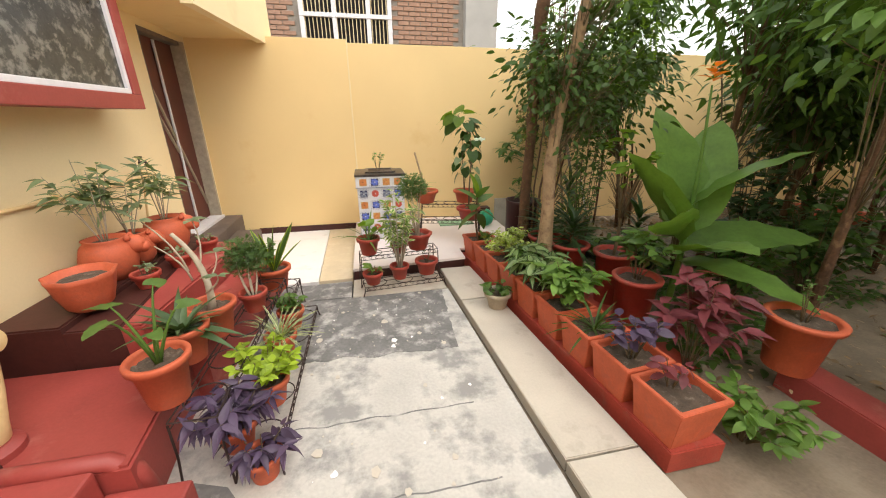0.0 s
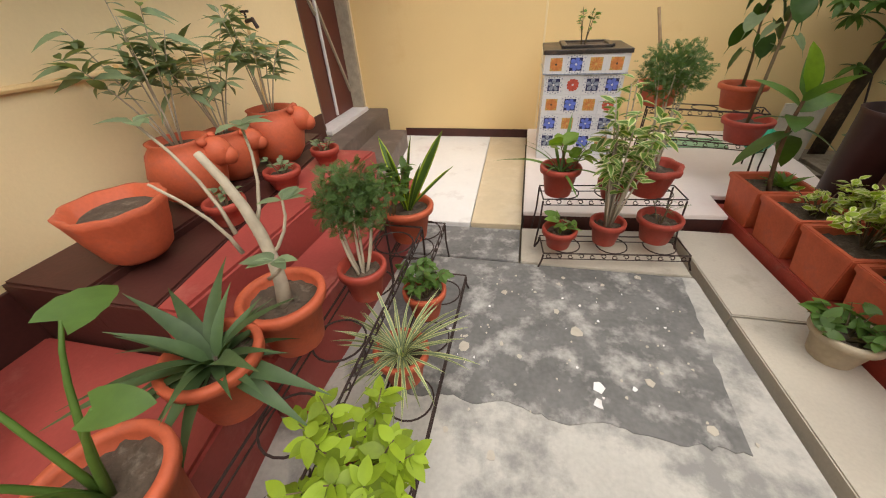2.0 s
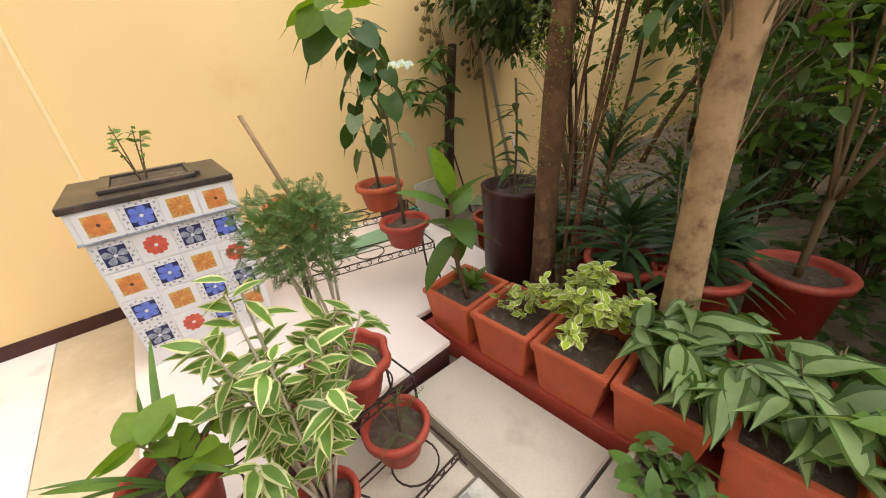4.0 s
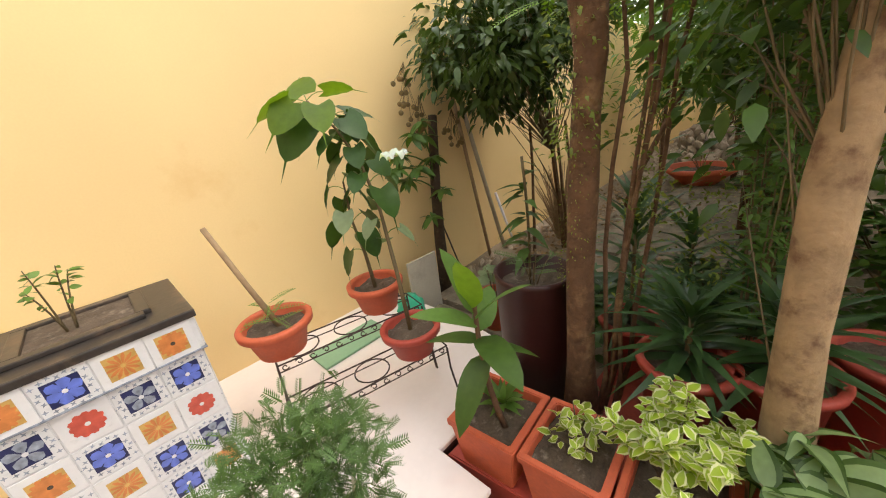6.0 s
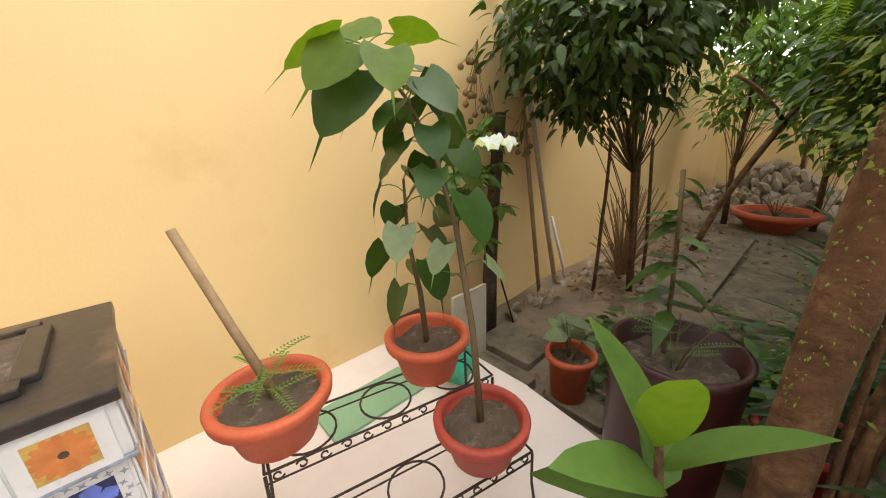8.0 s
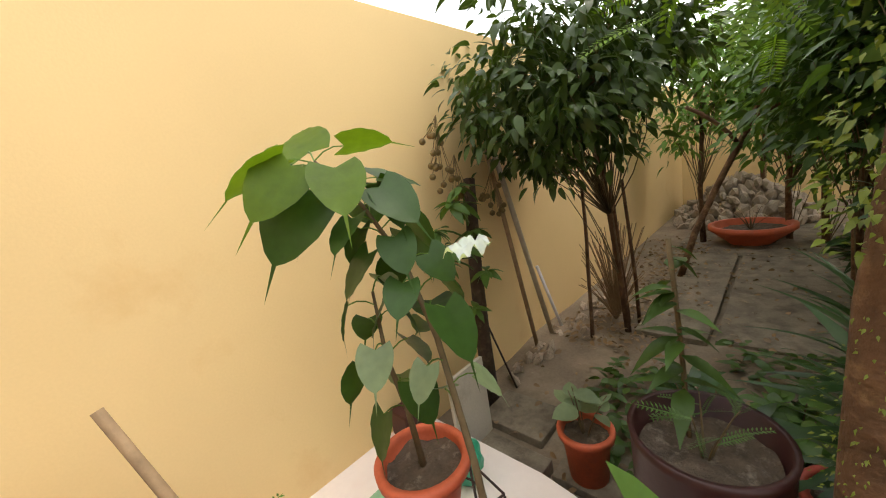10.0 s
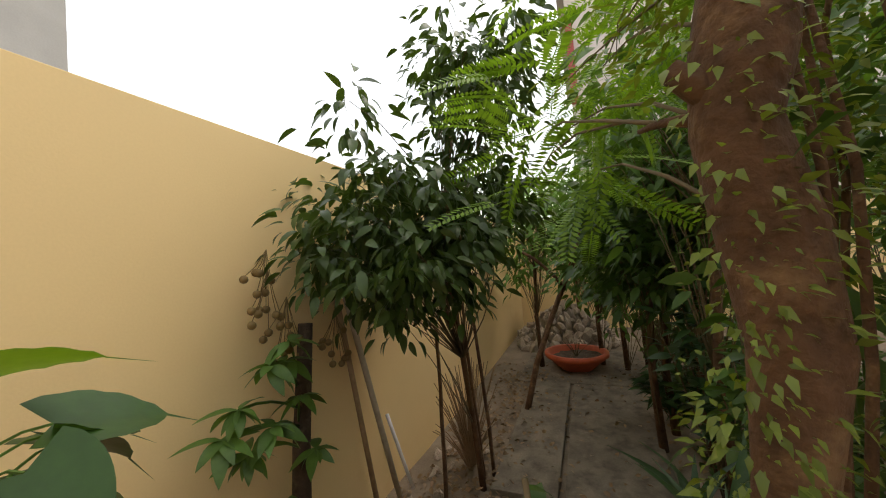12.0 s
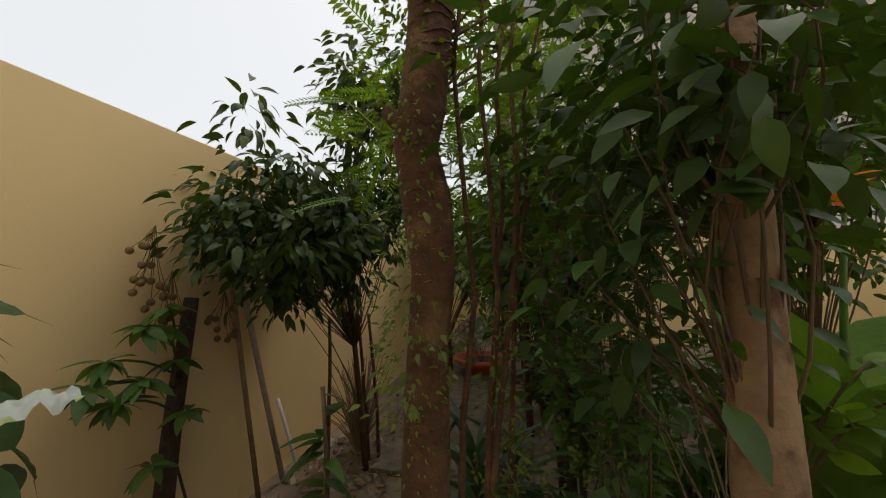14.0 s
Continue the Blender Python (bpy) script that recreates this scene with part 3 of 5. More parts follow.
# ---- house fittings ----
win = thing("window_1", "projecting window in a deep red box frame", "window", kind="structure")
wy0, wy1, wz0, wz1, wx = 1.34, 2.8, 1.56, 3.1, -0.87
part("frame", box(-1.15, wx, wy0, wy1, wz0, wz0 + 0.1, 0.006), M["red"], win, "deep red frame")
part("frame", box(-1.15, wx, wy0, wy0 + 0.09, wz0 + 0.1, wz1, 0.006), M["red"], win)
part("frame", box(-1.15, wx, wy1 - 0.1, wy1, wz0 + 0.1, wz1, 0.006), M["red"], win)
part("inner_frame", box(wx - 0.05, wx - 0.01, wy0 + 0.09, wy1 - 0.1, wz0 + 0.1, wz0 + 0.135, 0.004), M["whitemetal"], win, "white inner frame")
part("inner_frame", box(wx - 0.05, wx - 0.01, wy1 - 0.135, wy1 - 0.1, wz0 + 0.135, wz1, 0.004), M["whitemetal"], win)
part("pane", box(wx - 0.04, wx - 0.03, wy0 + 0.09, wy1 - 0.135, wz0 + 0.135, wz1), M["glass"], win, "dusty dark mesh pane")


def drain_pipe(name, label, pts, r, rings=(), seg=20):
    root = thing(name, label, "pipe")
    part("pipe", tube(pts, r, seg), M["pipe"], root, "", True)
    for p, d in rings:
        p, d = Vector(p), Vector(d).normalized()
        part("ring", tube([p - d * 0.012, p - d * 0.008, p + d * 0.008, p + d * 0.012], [r * 1.0, r * 1.13, r * 1.13, r * 1.0], seg), M["pipe"], root, "", True)
    return root


big = drain_pipe("soil_pipe", "thick cream painted soil pipe with ribbed collars", [(-1.0, 1.16, 3.3), (-0.98, 1.15, 1.2), (-0.93, 1.1, 0.92), (-0.86, 1.05, 0.72), (-0.82, 1.0, 0.6), (-0.78, 0.93, 0.5), (-0.75, 0.86, 0.4), (-0.745, 0.83, 0.29)], 0.062,
                 [((-0.985, 1.15, 1.62), (0, 0, 1)), ((-0.965, 1.13, 1.1), (0.1, 0.1, 1)), ((-0.93, 1.1, 0.92), (-0.2, -0.2, 1)), ((-0.9, 1.075, 0.83), (-0.25, -0.2, 1)), ((-0.865, 1.05, 0.74), (-0.3, -0.2, 1)), ((-0.835, 1.02, 0.65), (-0.3, -0.3, 1))])
part("collar", lathe([(0.1, 0), (0.1, 0.03), (0.07, 0.05)], 24), M["red"], big, "red cement collar").location = (-0.745, 0.83, 0.288)
arm = part("branch", tube([(-0.8, 0.9, 0.48), (-0.72, 0.79, 0.5), (-0.68, 0.75, 0.503)], 0.056, 20), M["pipe"], big, "", True)
capm = part("cap", tube([(-0.69, 0.76, 0.503), (-0.665, 0.73, 0.505)], [0.062, 0.06], 24), M["red"], big, "red painted end cap")
for k in range(6):
    a = k * math.pi / 3
    o = Vector((0.7, -0.5, 0)).normalized().cross(Vector((0, 0, 1)))
    part("bolt", tube([Vector((-0.668, 0.733, 0.505)) + o * 0.035 * math.cos(a) + Vector((0, 0, 0.035 * math.sin(a))), Vector((-0.66, 0.725, 0.505)) + o * 0.035 * math.cos(a) + Vector((0, 0, 0.035 * math.sin(a)))], 0.007, 8), M["red"], capm)
part("access_cap", tube([(-0.84, 1.02, 0.66), (-0.74, 1.0, 0.69), (-0.73, 0.998, 0.692)], [0.05, 0.055, 0.05], 20), M["pipe"], big, "bolted access cap", True)
drain_pipe("waste_pipe", "slim cream painted waste pipe on the wall", [(-1.1, 1.18, 3.3), (-1.1, 1.1, 1.4), (-1.1, 1.06, 0.5)], 0.032, [((-1.1, 1.095, 1.3), (0, 0, 1)), ((-1.1, 1.1, 1.42), (0, 0, 1))], 14)
drain_pipe("conduit_pipe", "thin cream painted conduit pipe", [(-1.12, 0.94, 3.3), (-1.12, 0.86, 1.4), (-1.12, 0.78, 0.48)], 0.014, [((-1.12, 0.82, 0.9), (0, 0, 1))], 10)
wp = thing("floor_pipe", "dark red pipe lying along the ledge", "pipe")
part("pipe", tube([(-1.1, 1.06, 0.5), (-1.05, 1.0, 0.42), (-0.95, 0.86, 0.36), (-0.9, 0.78, 0.34), (-0.8, 0.7, 0.335), (-0.62, 0.7, 0.325)], 0.032, 12), M["maroon"], wp, "", True)

tap = thing("tap", "small brass garden tap on a thin riser pipe", "tap", (-1.05, 2.85, 1.1))
part("riser", tube([(-0.08, 0.02, -0.5), (-0.02, 0.02, -0.1), (0, 0, 0.06)], 0.009, 8), M["pipe"], tap)
part("spout", tube([(0, 0, 0.06), (0.05, -0.01, 0.07), (0.07, -0.015, 0.03)], 0.011, 8), M["iron"], tap)
part("handle", box(-0.02, 0.03, -0.006, 0.006, 0.1, 0.112, 0.003), M["iron"], tap)
part("spindle", tube([(0.005, 0, 0.06), (0.005, 0, 0.1)], 0.006, 8), M["iron"], tap)

solid("door_2", box(-1.16, -1.142, -0.9, 0.62, 0.5, 1.7, 0.004), M["darkstep"], "dim grey-brown doorway behind the lattice gate", "door", kind="structure")
gate = thing("gate", "white metal lattice gate standing open against the wall", "gate", (-1.08, 0.69, 0.36), rz=0)
gl, gh = 1.3, 1.3
part("gate_frame", tube([(0, 0, 0.02), (0, -0.02, gh)], 0.014, 6), M["whitemetal"], gate)
part("gate_frame", tube([(0, -gl, 0.02), (0, -gl, gh)], 0.014, 6), M["whitemetal"], gate)
part("gate_frame", tube([(0, 0, 0.02), (0, -gl, 0.02)], 0.014, 6), M["whitemetal"], gate)
part("gate_frame", tube([(0, -0.02, gh), (0, -gl, gh)], 0.014, 6), M["whitemetal"], gate)
for i in range(7):
    for d in (-1, 1):
        y0 = -i * 0.2
        y1, z1 = y0 + d * 0.42, gh
        if d > 0:
            y0, y1 = -i * 0.2 - 0.2, min(-0.1, -i * 0.2 + 0.25)
        y1 = max(-gl, min(-0.1, y1))
        part("bar", tube([(0.005 * d, y0, 0.03), (0.005 * d, y1, z1)], 0.009, 5), M["whitemetal"], gate)
mesh = bmesh.new()
for i in range(33):
    tube([(0.02, -i * 0.04 * gl / 1.3, 0.03), (0.02, -i * 0.04 * gl / 1.3, gh - 0.02)], 0.0022, 4, mesh)
    tube([(0.02, -0.02, 0.03 + i * 0.039), (0.02, -gl, 0.03 + i * 0.039)], 0.0022, 4, mesh)
part("wire_mesh", mesh, M["whitemetal"], gate, "square wire mesh")
lintel = solid("gate_hood", box(-1.15, -0.9, -0.9, 0.6, 1.7, 1.85, 0.006), M["red"], "deep red cement hood above the gate", "hood", kind="structure")

# ---- neighbour building behind the wall ----
nb = thing("neighbour_house", "weathered brick house behind the garden wall", "house")
part("wall", box(-4.5, 3.1, 8.5, 8.8, 0, 6.5), M["mortar"], nb)
part("corner_pillar", box(3.1, 3.84, 8.3, 8.8, 0, 7.0, 0.01), M["greywall"], nb, "grey cement corner pillar")
# no real opening: a flat panel carries the room's shade in its colour
nw = part("window", box(-0.35, 1.45, 8.44, 8.5, 2.9, 4.4), M["dark"], nb, "barred window, its unlit opening painted as a near-black panel")
for x in (-0.4, 0.25, 0.95, 1.4):
    part("frame", box(x, x + 0.09, 8.38, 8.46, 2.85, 4.45, 0.004), M["whitemetal"], nw)
for z in (2.85, 3.45, 4.35):
    part("frame", box(-0.4, 1.49, 8.37, 8.45, z, z + 0.08, 0.004), M["whitemetal"], nw)
for i in range(22):
    x = -0.3 + i * 0.08
    part("bar", tube([(x, 8.41, 2.9), (x, 8.41, 4.4)], 0.011, 5), M["limewash"], nw)
br = box(0, 0.235, -0.03, 0.0, 0, 0.075, 0.006, seg=1)
br_me = finish("brick", br, M["brick"])
count = 0
for row in range(16):
    for i in range(22):
        x = -2.0 + i * 0.25 + (row % 2) * 0.125
        z = 2.75 + row * 0.09
        if -0.66 < x < 1.49 or x > 2.84 or count >= 290:
            continue
        b = new("brick", br_me)
        b.parent = nb
        b.location = (x, 8.5, z)
        b.rotation_euler = (0, 0, R.gauss(0, 0.01))
        count += 1
fb = thing("far_house", "pale rendered house beyond the garden with a dark roof edge", "house")
part("wall", box(11.5, 20, -6, 3.0, 0, 9.0), M["housewall"], fb)
part("roof_edge", box(11.2, 20.3, -6.3, 3.2, 9.0, 9.25, 0.02), M["greywall"], fb)
part("red_corner", box(11.42, 11.5, 2.85, 3.02, 5.5, 7.6), M["red"], fb, "red painted corner")


# ---- tiled pedestal ----
ped = thing("pedestal", "tiled square plant pedestal with a dark granite top", "pedestal", (0.607, 3.692, 0.105))
pw, pd, ph = 0.535, 0.44, 0.752
part("body", box(0, pw, 0.0, pd, 0, ph - 0.12, 0.003), M["tilewhite"], ped, "white glazed tiles")
part("collar", box(-0.012, pw + 0.012, -0.014, pd + 0.012, ph - 0.12, ph, 0.004), M["tilewhite"], ped)
part("collar_edge", box(-0.016, pw + 0.016, -0.02, pd + 0.016, ph - 0.128, ph - 0.12, 0.002), M["tilegrey"], ped)
part("granite_top", box(-0.022, pw + 0.022, -0.026, pd + 0.022, ph, ph + 0.028, 0.005), M["granite"], ped, "dark granite top slab")
part("soil", box(0.14, pw - 0.12, 0.1, pd - 0.08, ph + 0.028, ph + 0.033), M["soil"], ped)
for x0, x1, y0, y1 in ((0.1, pw - 0.1, 0.06, 0.1), (0.1, pw - 0.1, pd - 0.08, pd - 0.04), (0.1, 0.14, 0.1, pd - 0.08), (pw - 0.12, pw - 0.08, 0.1, pd - 0.08)):
    part("granite_kerb", box(x0, x1, y0, y1, ph + 0.028, ph + 0.045, 0.004), M["granite"], ped)


def rosette_tile(kind, size=0.128):
    """A glazed tile: pale field, a square flower picture, and on some a grey leaf wreath."""
    bm = box(-size / 2, size / 2, -0.004, 0, -size / 2, size / 2, 0.001, seg=1)
    inner = size * 0.32
    ground, petal, heart_m, wreath, n, wide = {"blue": ("tilenavy", "tileblue", "tilewhite", True, 6, 0.32), "blueflat": ("tilenavy", "tileblue", "tilewhite", True, 6, 0.36),
        "grey": ("tilenavy", "tilegrey", "tilewhite", True, 5, 0.34), "red": ("tilewhite", "tilered", "tilewhite", False, 11, 0.3),
        "orange": ("tileochre", "tileorange", "granite", False, 15, 0.2), "ochre": ("tileochre", "tileorange", "tileochre", False, 13, 0.12)}[kind]
    def sheet(loops, depth, index):
        o = bmesh.new()
        for loop in loops:
            o.faces.new([o.verts.new((u, depth, w)) for u, w in loop])
        merge(bm, o, None, index)
    if kind != "red":
        sheet([[(-inner, -inner), (inner, -inner), (inner, inner), (-inner, inner)]], -0.0048, 1)
    petals = []
    for k in range(n):
        a = 2 * math.pi * k / n + 0.3
        c, d = math.cos(a), math.sin(a)
        loop = [(u * c - w * d, u * d + w * c) for u, w in ((0.08, 0), (0.4, wide * 0.7), (0.75, wide), (1.0, wide * 0.35), (1.0, -wide * 0.35), (0.75, -wide), (0.4, -wide * 0.7))]
        petals.append([(max(-inner, min(inner, u * inner * 1.05)), max(-inner, min(inner, w * inner * 1.05))) for u, w in loop])
    for k, loop in enumerate(petals):
        sheet([loop], -0.0054 - 0.00005 * k, 2)
    sheet([[(inner * 0.17 * math.cos(q), inner * 0.17 * math.sin(q)) for q in (2 * math.pi * j / 12 for j in range(12))]], -0.0066, 3)
    if wreath:
        for k in range(20):
            a = 2 * math.pi * k / 20
            e = inner * 1.22 / max(abs(math.cos(a)), abs(math.sin(a))) * (0.98 if k % 2 else 1.12)
            px, pz = e * math.cos(a), e * math.sin(a)
            px, pz = max(-size * 0.45, min(size * 0.45, px)), max(-size * 0.45, min(size * 0.45, pz))
            sheet([[(px + 0.0085 * math.cos(q) * (1 if j % 2 else 0.35), pz + 0.0085 * math.sin(q) * (1 if j % 2 else 0.35)) for j, q in ((j, a + 2 * math.pi * j / 8) for j in range(8))]], -0.0048, 4)
    return finish("decor_tile", bm, [M["tilewhite"], M[ground], M[petal], M[heart_m], M["tilegrey"]])


tile_mesh = {k: rosette_tile(k) for k in ("blue", "blueflat", "grey", "red", "orange", "ochre")}
order = [["orange", "blueflat", "ochre", "orange"], ["grey", "red", "grey", "blueflat"], ["orange", "blueflat", "ochre", "red"], ["blueflat", "ochre", "blue", "grey"], ["grey", "red", "blueflat", "ochre"]]
for r, row in enumerate(order):
    for c, kind in enumerate(row):
        ob = new("decor_tile", tile_mesh[kind])
        ob.parent = ped
        ob.location = (0.07 + c * 0.132, -0.0145 if r == 0 else -0.0005, ph - 0.062 - r * 0.135)
for r in range(5):
    for c in range(3):
        ob = new("decor_tile", tile_mesh[order[(r + 1) % 5][c]])
        ob.parent = ped
        ob.location = (pw + (0.0125 if r == 0 else 0.0005), 0.07 + c * 0.125, ph - 0.062 - r * 0.135)
        ob.rotation_euler = (0, 0, radians(90))
for z in (0.082, 0.217, 0.352, 0.487):
    part("grout", box(-0.0005, pw, -0.0008, 0.001, z - 0.0015 + 0.06, z + 0.0015 + 0.06), M["tilegrey"], ped)

# ---- planters ----
def planter(at, rz, group):
    root = thing("planter_box", "square orange-red clay planter box with a thick rim", "planter", at, group, rz=rz)
    w, h = 0.277, 0.235
    d = 0.3
    body = bmesh.new()
    lay = [(0.0, 0.028), (h - 0.03, 0.004), (h - 0.03, -0.004), (h, -0.006), (h, 0.02), (h - 0.05, 0.026)]
    rings = []
    for z, inset in lay:
        rings.append([body.verts.new((x, y, z)) for x, y in ((inset, inset), (d - inset, inset), (d - inset, w - inset), (inset, w - inset))])
    for a, b in zip(rings, rings[1:]):
        for k in range(4):
            body.faces.new((a[k], a[(k + 1) % 4], b[(k + 1) % 4], b[k]))
    body.faces.new(rings[0][::-1])
    bmesh.ops.bevel(body, geom=[e for e in body.edges if not e.is_boundary], offset=0.004, segments=2, affect='EDGES')
    part("body", body, M["terracotta"], root)
    s = bmesh.new()
    bmesh.ops.create_grid(s, x_segments=10, y_segments=10, size=0.5)
    for v in s.verts:
        v.co = Vector((d / 2 + v.co.x * (d - 0.05), w / 2 + v.co.y * (w - 0.05), h - 0.04 + 0.02 * noise.noise(v.co * 6 + Vector(at))))
    part("soil", s, M["soil"], root, "", True)
    return root


def planter_x(y):
    return 1.985 - (y - 0.42) * 0.105


PL_Y = [0.44 + 0.2955 * k for k in range(9)]
for y in PL_Y:
    planter((planter_x(y), y, 0.06), 5, "row of clay planters")

# ---- iron stands ----
def scroll(bm, a, b, n, r, rad=0.0028):
    a, b = Vector(a), Vector(b)
    d = (b - a).normalized()
    for i in range(n):
        c = a.lerp(b, (i + 0.5) / n)
        tube([c + (d * math.cos(q) + Vector((0, 0, 1)) * math.sin(q)) * r * (0.35 + 0.65 * j / 14) for j, q in ((j, j * 0.42 + (i % 2) * math.pi) for j in range(15))], rad, 4, bm)


def stand(label, at, rz, length, shelves, depth=0.17):
    """A wrought-iron stepped stand; shelves: (y, z) of each tier, front first."""
    root = thing("plant_stand", label, "plant stand", at, "iron stands", rz=rz)
    for y, z in shelves:
        sh = bmesh.new()
        for yy in (y, y + depth):
            tube([(0, yy, z), (length, yy, z)], 0.004, 5, sh)
            tube([(0, yy, z - 0.035), (length, yy, z - 0.035)], 0.003, 5, sh)
        for x in (0, length):
            tube([(x, y, z), (x, y + depth, z)], 0.004, 5, sh)
        n = max(2, round(length / 0.26))
        for k in range(n):
            c = Vector(((k + 0.5) * length / n, y + depth / 2, z))
            tube([c + Vector((math.cos(q), math.sin(q), 0)) * depth * 0.46 for q in (2 * math.pi * j / 20 for j in range(20))], 0.0035, 5, sh, True)
        shelf = part("shelf", sh, M["iron"], root)
        sc = bmesh.new()
        scroll(sc, (0, y, z - 0.0175), (length, y, z - 0.0175), int(length / 0.055), 0.016)
        tagged(part("scrollwork", sc, M["iron"], shelf), kind="stuff")
        for x in (0, length):
            o = 0.02 if x else -0.02
            part("leg", tube([(x + o, y - 0.01, 0), (x + o * 0.2, y, z * 0.5), (x, y, z - 0.01)], 0.005, 6), M["iron"], root)
            part("leg", tube([(x + o, y + depth + 0.01, 0), (x + o * 0.2, y + depth, z * 0.5), (x, y + depth, z - 0.01)], 0.005, 6), M["iron"], root)
    return root


stand("stepped wrought-iron stand on the courtyard floor", (0.645, 2.39, 0.002), 6, 0.73, [(0.0, 0.085), (0.2, 0.3)])
stand("tall wrought-iron scroll stand on the marble platform", (1.3, 3.49, 0.105), -13, 0.7, [(0.0, 0.255), (0.2, 0.4)])
stand("low wrought-iron stand beside the red ledge", (0.12, 2.06, 0.002), 90, 0.32, [(0.0, 0.235)], 0.2)
stand("stepped wrought-iron stand beside the red ledge", (0.27, 0.78, 0.002), 90, 1.35, [(0.0, 0.1), (0.2, 0.36)], 0.18)

# ---- potted plants ----
L_oval = blade(0.05, 0.028, "oval", 4, 0.2, 0.25)
L_small = blade(0.03, 0.016, "oval", 3, 0.2, 0.2)
L_vari = blade(0.07, 0.028, "oval", 4, 0.2, 0.35, margin=True)
L_croton = blade(0.045, 0.03, "oval", 3, 0.15, 0.2, margin=True)
L_heart = blade(0.125, 0.12, "heart", 10, 0.12, 0.16, tail=0.06, wave=0.012)
L_fern = pinnate(0.16, 11, 0.022, 0.008)
L_strap = blade(0.34, 0.022, "strap", 7, 0.2, 0.5)
L_snake = blade(0.3, 0.042, "strap", 6, 0.35, 0.05, margin=True)
L_big = blade(0.22, 0.085, "paddle", 7, 0.15, 0.3)
L_thuja = pinnate(0.06, 8, 0.02, 0.005)
L_mango = blade(0.13, 0.046, "lance", 5, 0.2, 0.35)
L_purple = blade(0.11, 0.036, "lance", 5, 0.35, 0.3)


def in_pot(x, y, z_base, r, h, label, material="terracotta", style="round", group=""):
    pot(label, (x, y, z_base), r, h, material, 0.016, group, style)
    return (x, y, z_base + h - 0.035)


rng = random.Random(11)
# left stand and ledge
p = in_pot(-0.16, 0.93, 0.365, 0.11, 0.22, "orange clay pot on the iron stand")
root = thing("alocasia", "young elephant ear plant with broad green leaves", "plant", p)
for a, ln, s, e in ((2.9, 0.26, 1.35, 0.5), (1.6, 0.3, 1.1, 0.9), (0.3, 0.24, 0.9, 0.8), (4.4, 0.27, 1.15, 0.3), (5.4, 0.2, 0.8, 0.5)):
    tip = Vector((math.cos(a) * 0.12, math.sin(a) * 0.12, ln))
    part("stalk", tube(bend((0, 0, -0.02), tip, (0, 0, 0.04), 5), [0.009, 0.007, 0.006, 0.005, 0.004, 0.003], 7), M["l_light"], root, "", True)
    lv = Leaves()
    lv.add(blade(0.15, 0.12, "heart", 8, 0.12, 0.25, wave=0.02), aim(tip, (math.cos(a), math.sin(a), 0.1), s * 0.55, e * 0.4))
    leaf_part(lv, M["l_mid"], root, "leaf")
p = in_pot(-0.2, 1.22, 0.365, 0.11, 0.19, "orange clay pot on the iron stand")
rosette("agave", "dark green rosette plant with narrow arching leaves", p, blade(0.22, 0.04, "lance", 7, 0.3, 0.45), 34, M["l_agave"], rng, rise=(-0.05, 1.2), scale=(0.65, 1.2))
p = in_pot(-0.15, 1.44, 0.365, 0.115, 0.19, "wide orange clay pot on the iron stand")
root = thing("adenium", "bare pale-stemmed desert rose with few leaves", "plant", p)
ab = bmesh.new()
tube(bend((0, 0, -0.02), (-0.12, 0.05, 0.42), (0.05, 0, 0.02), 6), [0.024, 0.019, 0.017, 0.016, 0.014, 0.012, 0.01], 9, ab)
for q in ((-0.22, 0.02, 0.5), (-0.05, 0.14, 0.46), (0.06, 0.06, 0.3), (0.1, -0.08, 0.22), (-0.14, -0.08, 0.4)):
    tube(bend((-0.02 + q[0] * 0.2, q[1] * 0.2, q[2] * 0.45), q, (0.02, 0.01, 0.0), 4), [0.006, 0.005, 0.0045, 0.004, 0.003], 6, ab)
part("stem", ab, M["whitestem"], root, "pale grey forked stem", True)
lv = Leaves()
for q in ((-0.22, 0.02, 0.5), (-0.05, 0.14, 0.46), (0.06, 0.06, 0.3), (0.1, -0.08, 0.22)):
    for k in range(5):
        a = rng.uniform(0, 6.28)
        lv.add(L_oval, aim(q, (math.cos(a), math.sin(a), 0.3), rng.uniform(1.0, 1.6)))
leaf_part(lv, M["l_grey"], root)
p = in_pot(-0.01, 1.67, 0.365, 0.078, 0.13, "small grey-rimmed clay pot on the iron stand", "redclay")
ball("thuja", "rounded feathery evergreen shrub on short stems", p, (-0.03, 0.08, 0.23), 0.12, 6, L_thuja, 1500, M["l_conifer"], rng, (0.3, 0.62), 0.95)
p = in_pot(-0.03, 2.24, 0.238, 0.12, 0.18, "orange clay pot with a thick rim on the low stand")
rosette("snake_plant", "upright snake plant with yellow leaf margins", p, L_snake, 9, [M["l_dark"], M["l_lime"]], rng, rise=(0.85, 1.5), scale=(0.7, 1.35))
shrub("pothos", "leafy green creeper in a clay pot", (p[0] - 0.05, p[1] - 0.1, p[2]), (0.1, 0.1, 0.36), L_oval, 110, M["l_mid"], rng, stems=6)
p = in_pot(0.14, 1.86, 0.1, 0.085, 0.14, "small orange pot on the iron stand")
shrub("pothos", "bushy small-leaved green plant in a pot", p, (0.1, 0.1, 0.17), L_oval, 170, M["l_mid"], rng, stems=9, scale=(0.6, 1.0))
p = in_pot(0.14, 1.54, 0.1, 0.09, 0.15, "orange pot on the iron stand")
rosette("spider_plant", "variegated spider plant with arching thin leaves", p, blade(0.22, 0.013, "strap", 6, 0.2, 0.55, margin=True), 60, [M["l_grey"], M["l_cream"]], rng, rise=(0.3, 1.45), scale=(0.7, 1.1))
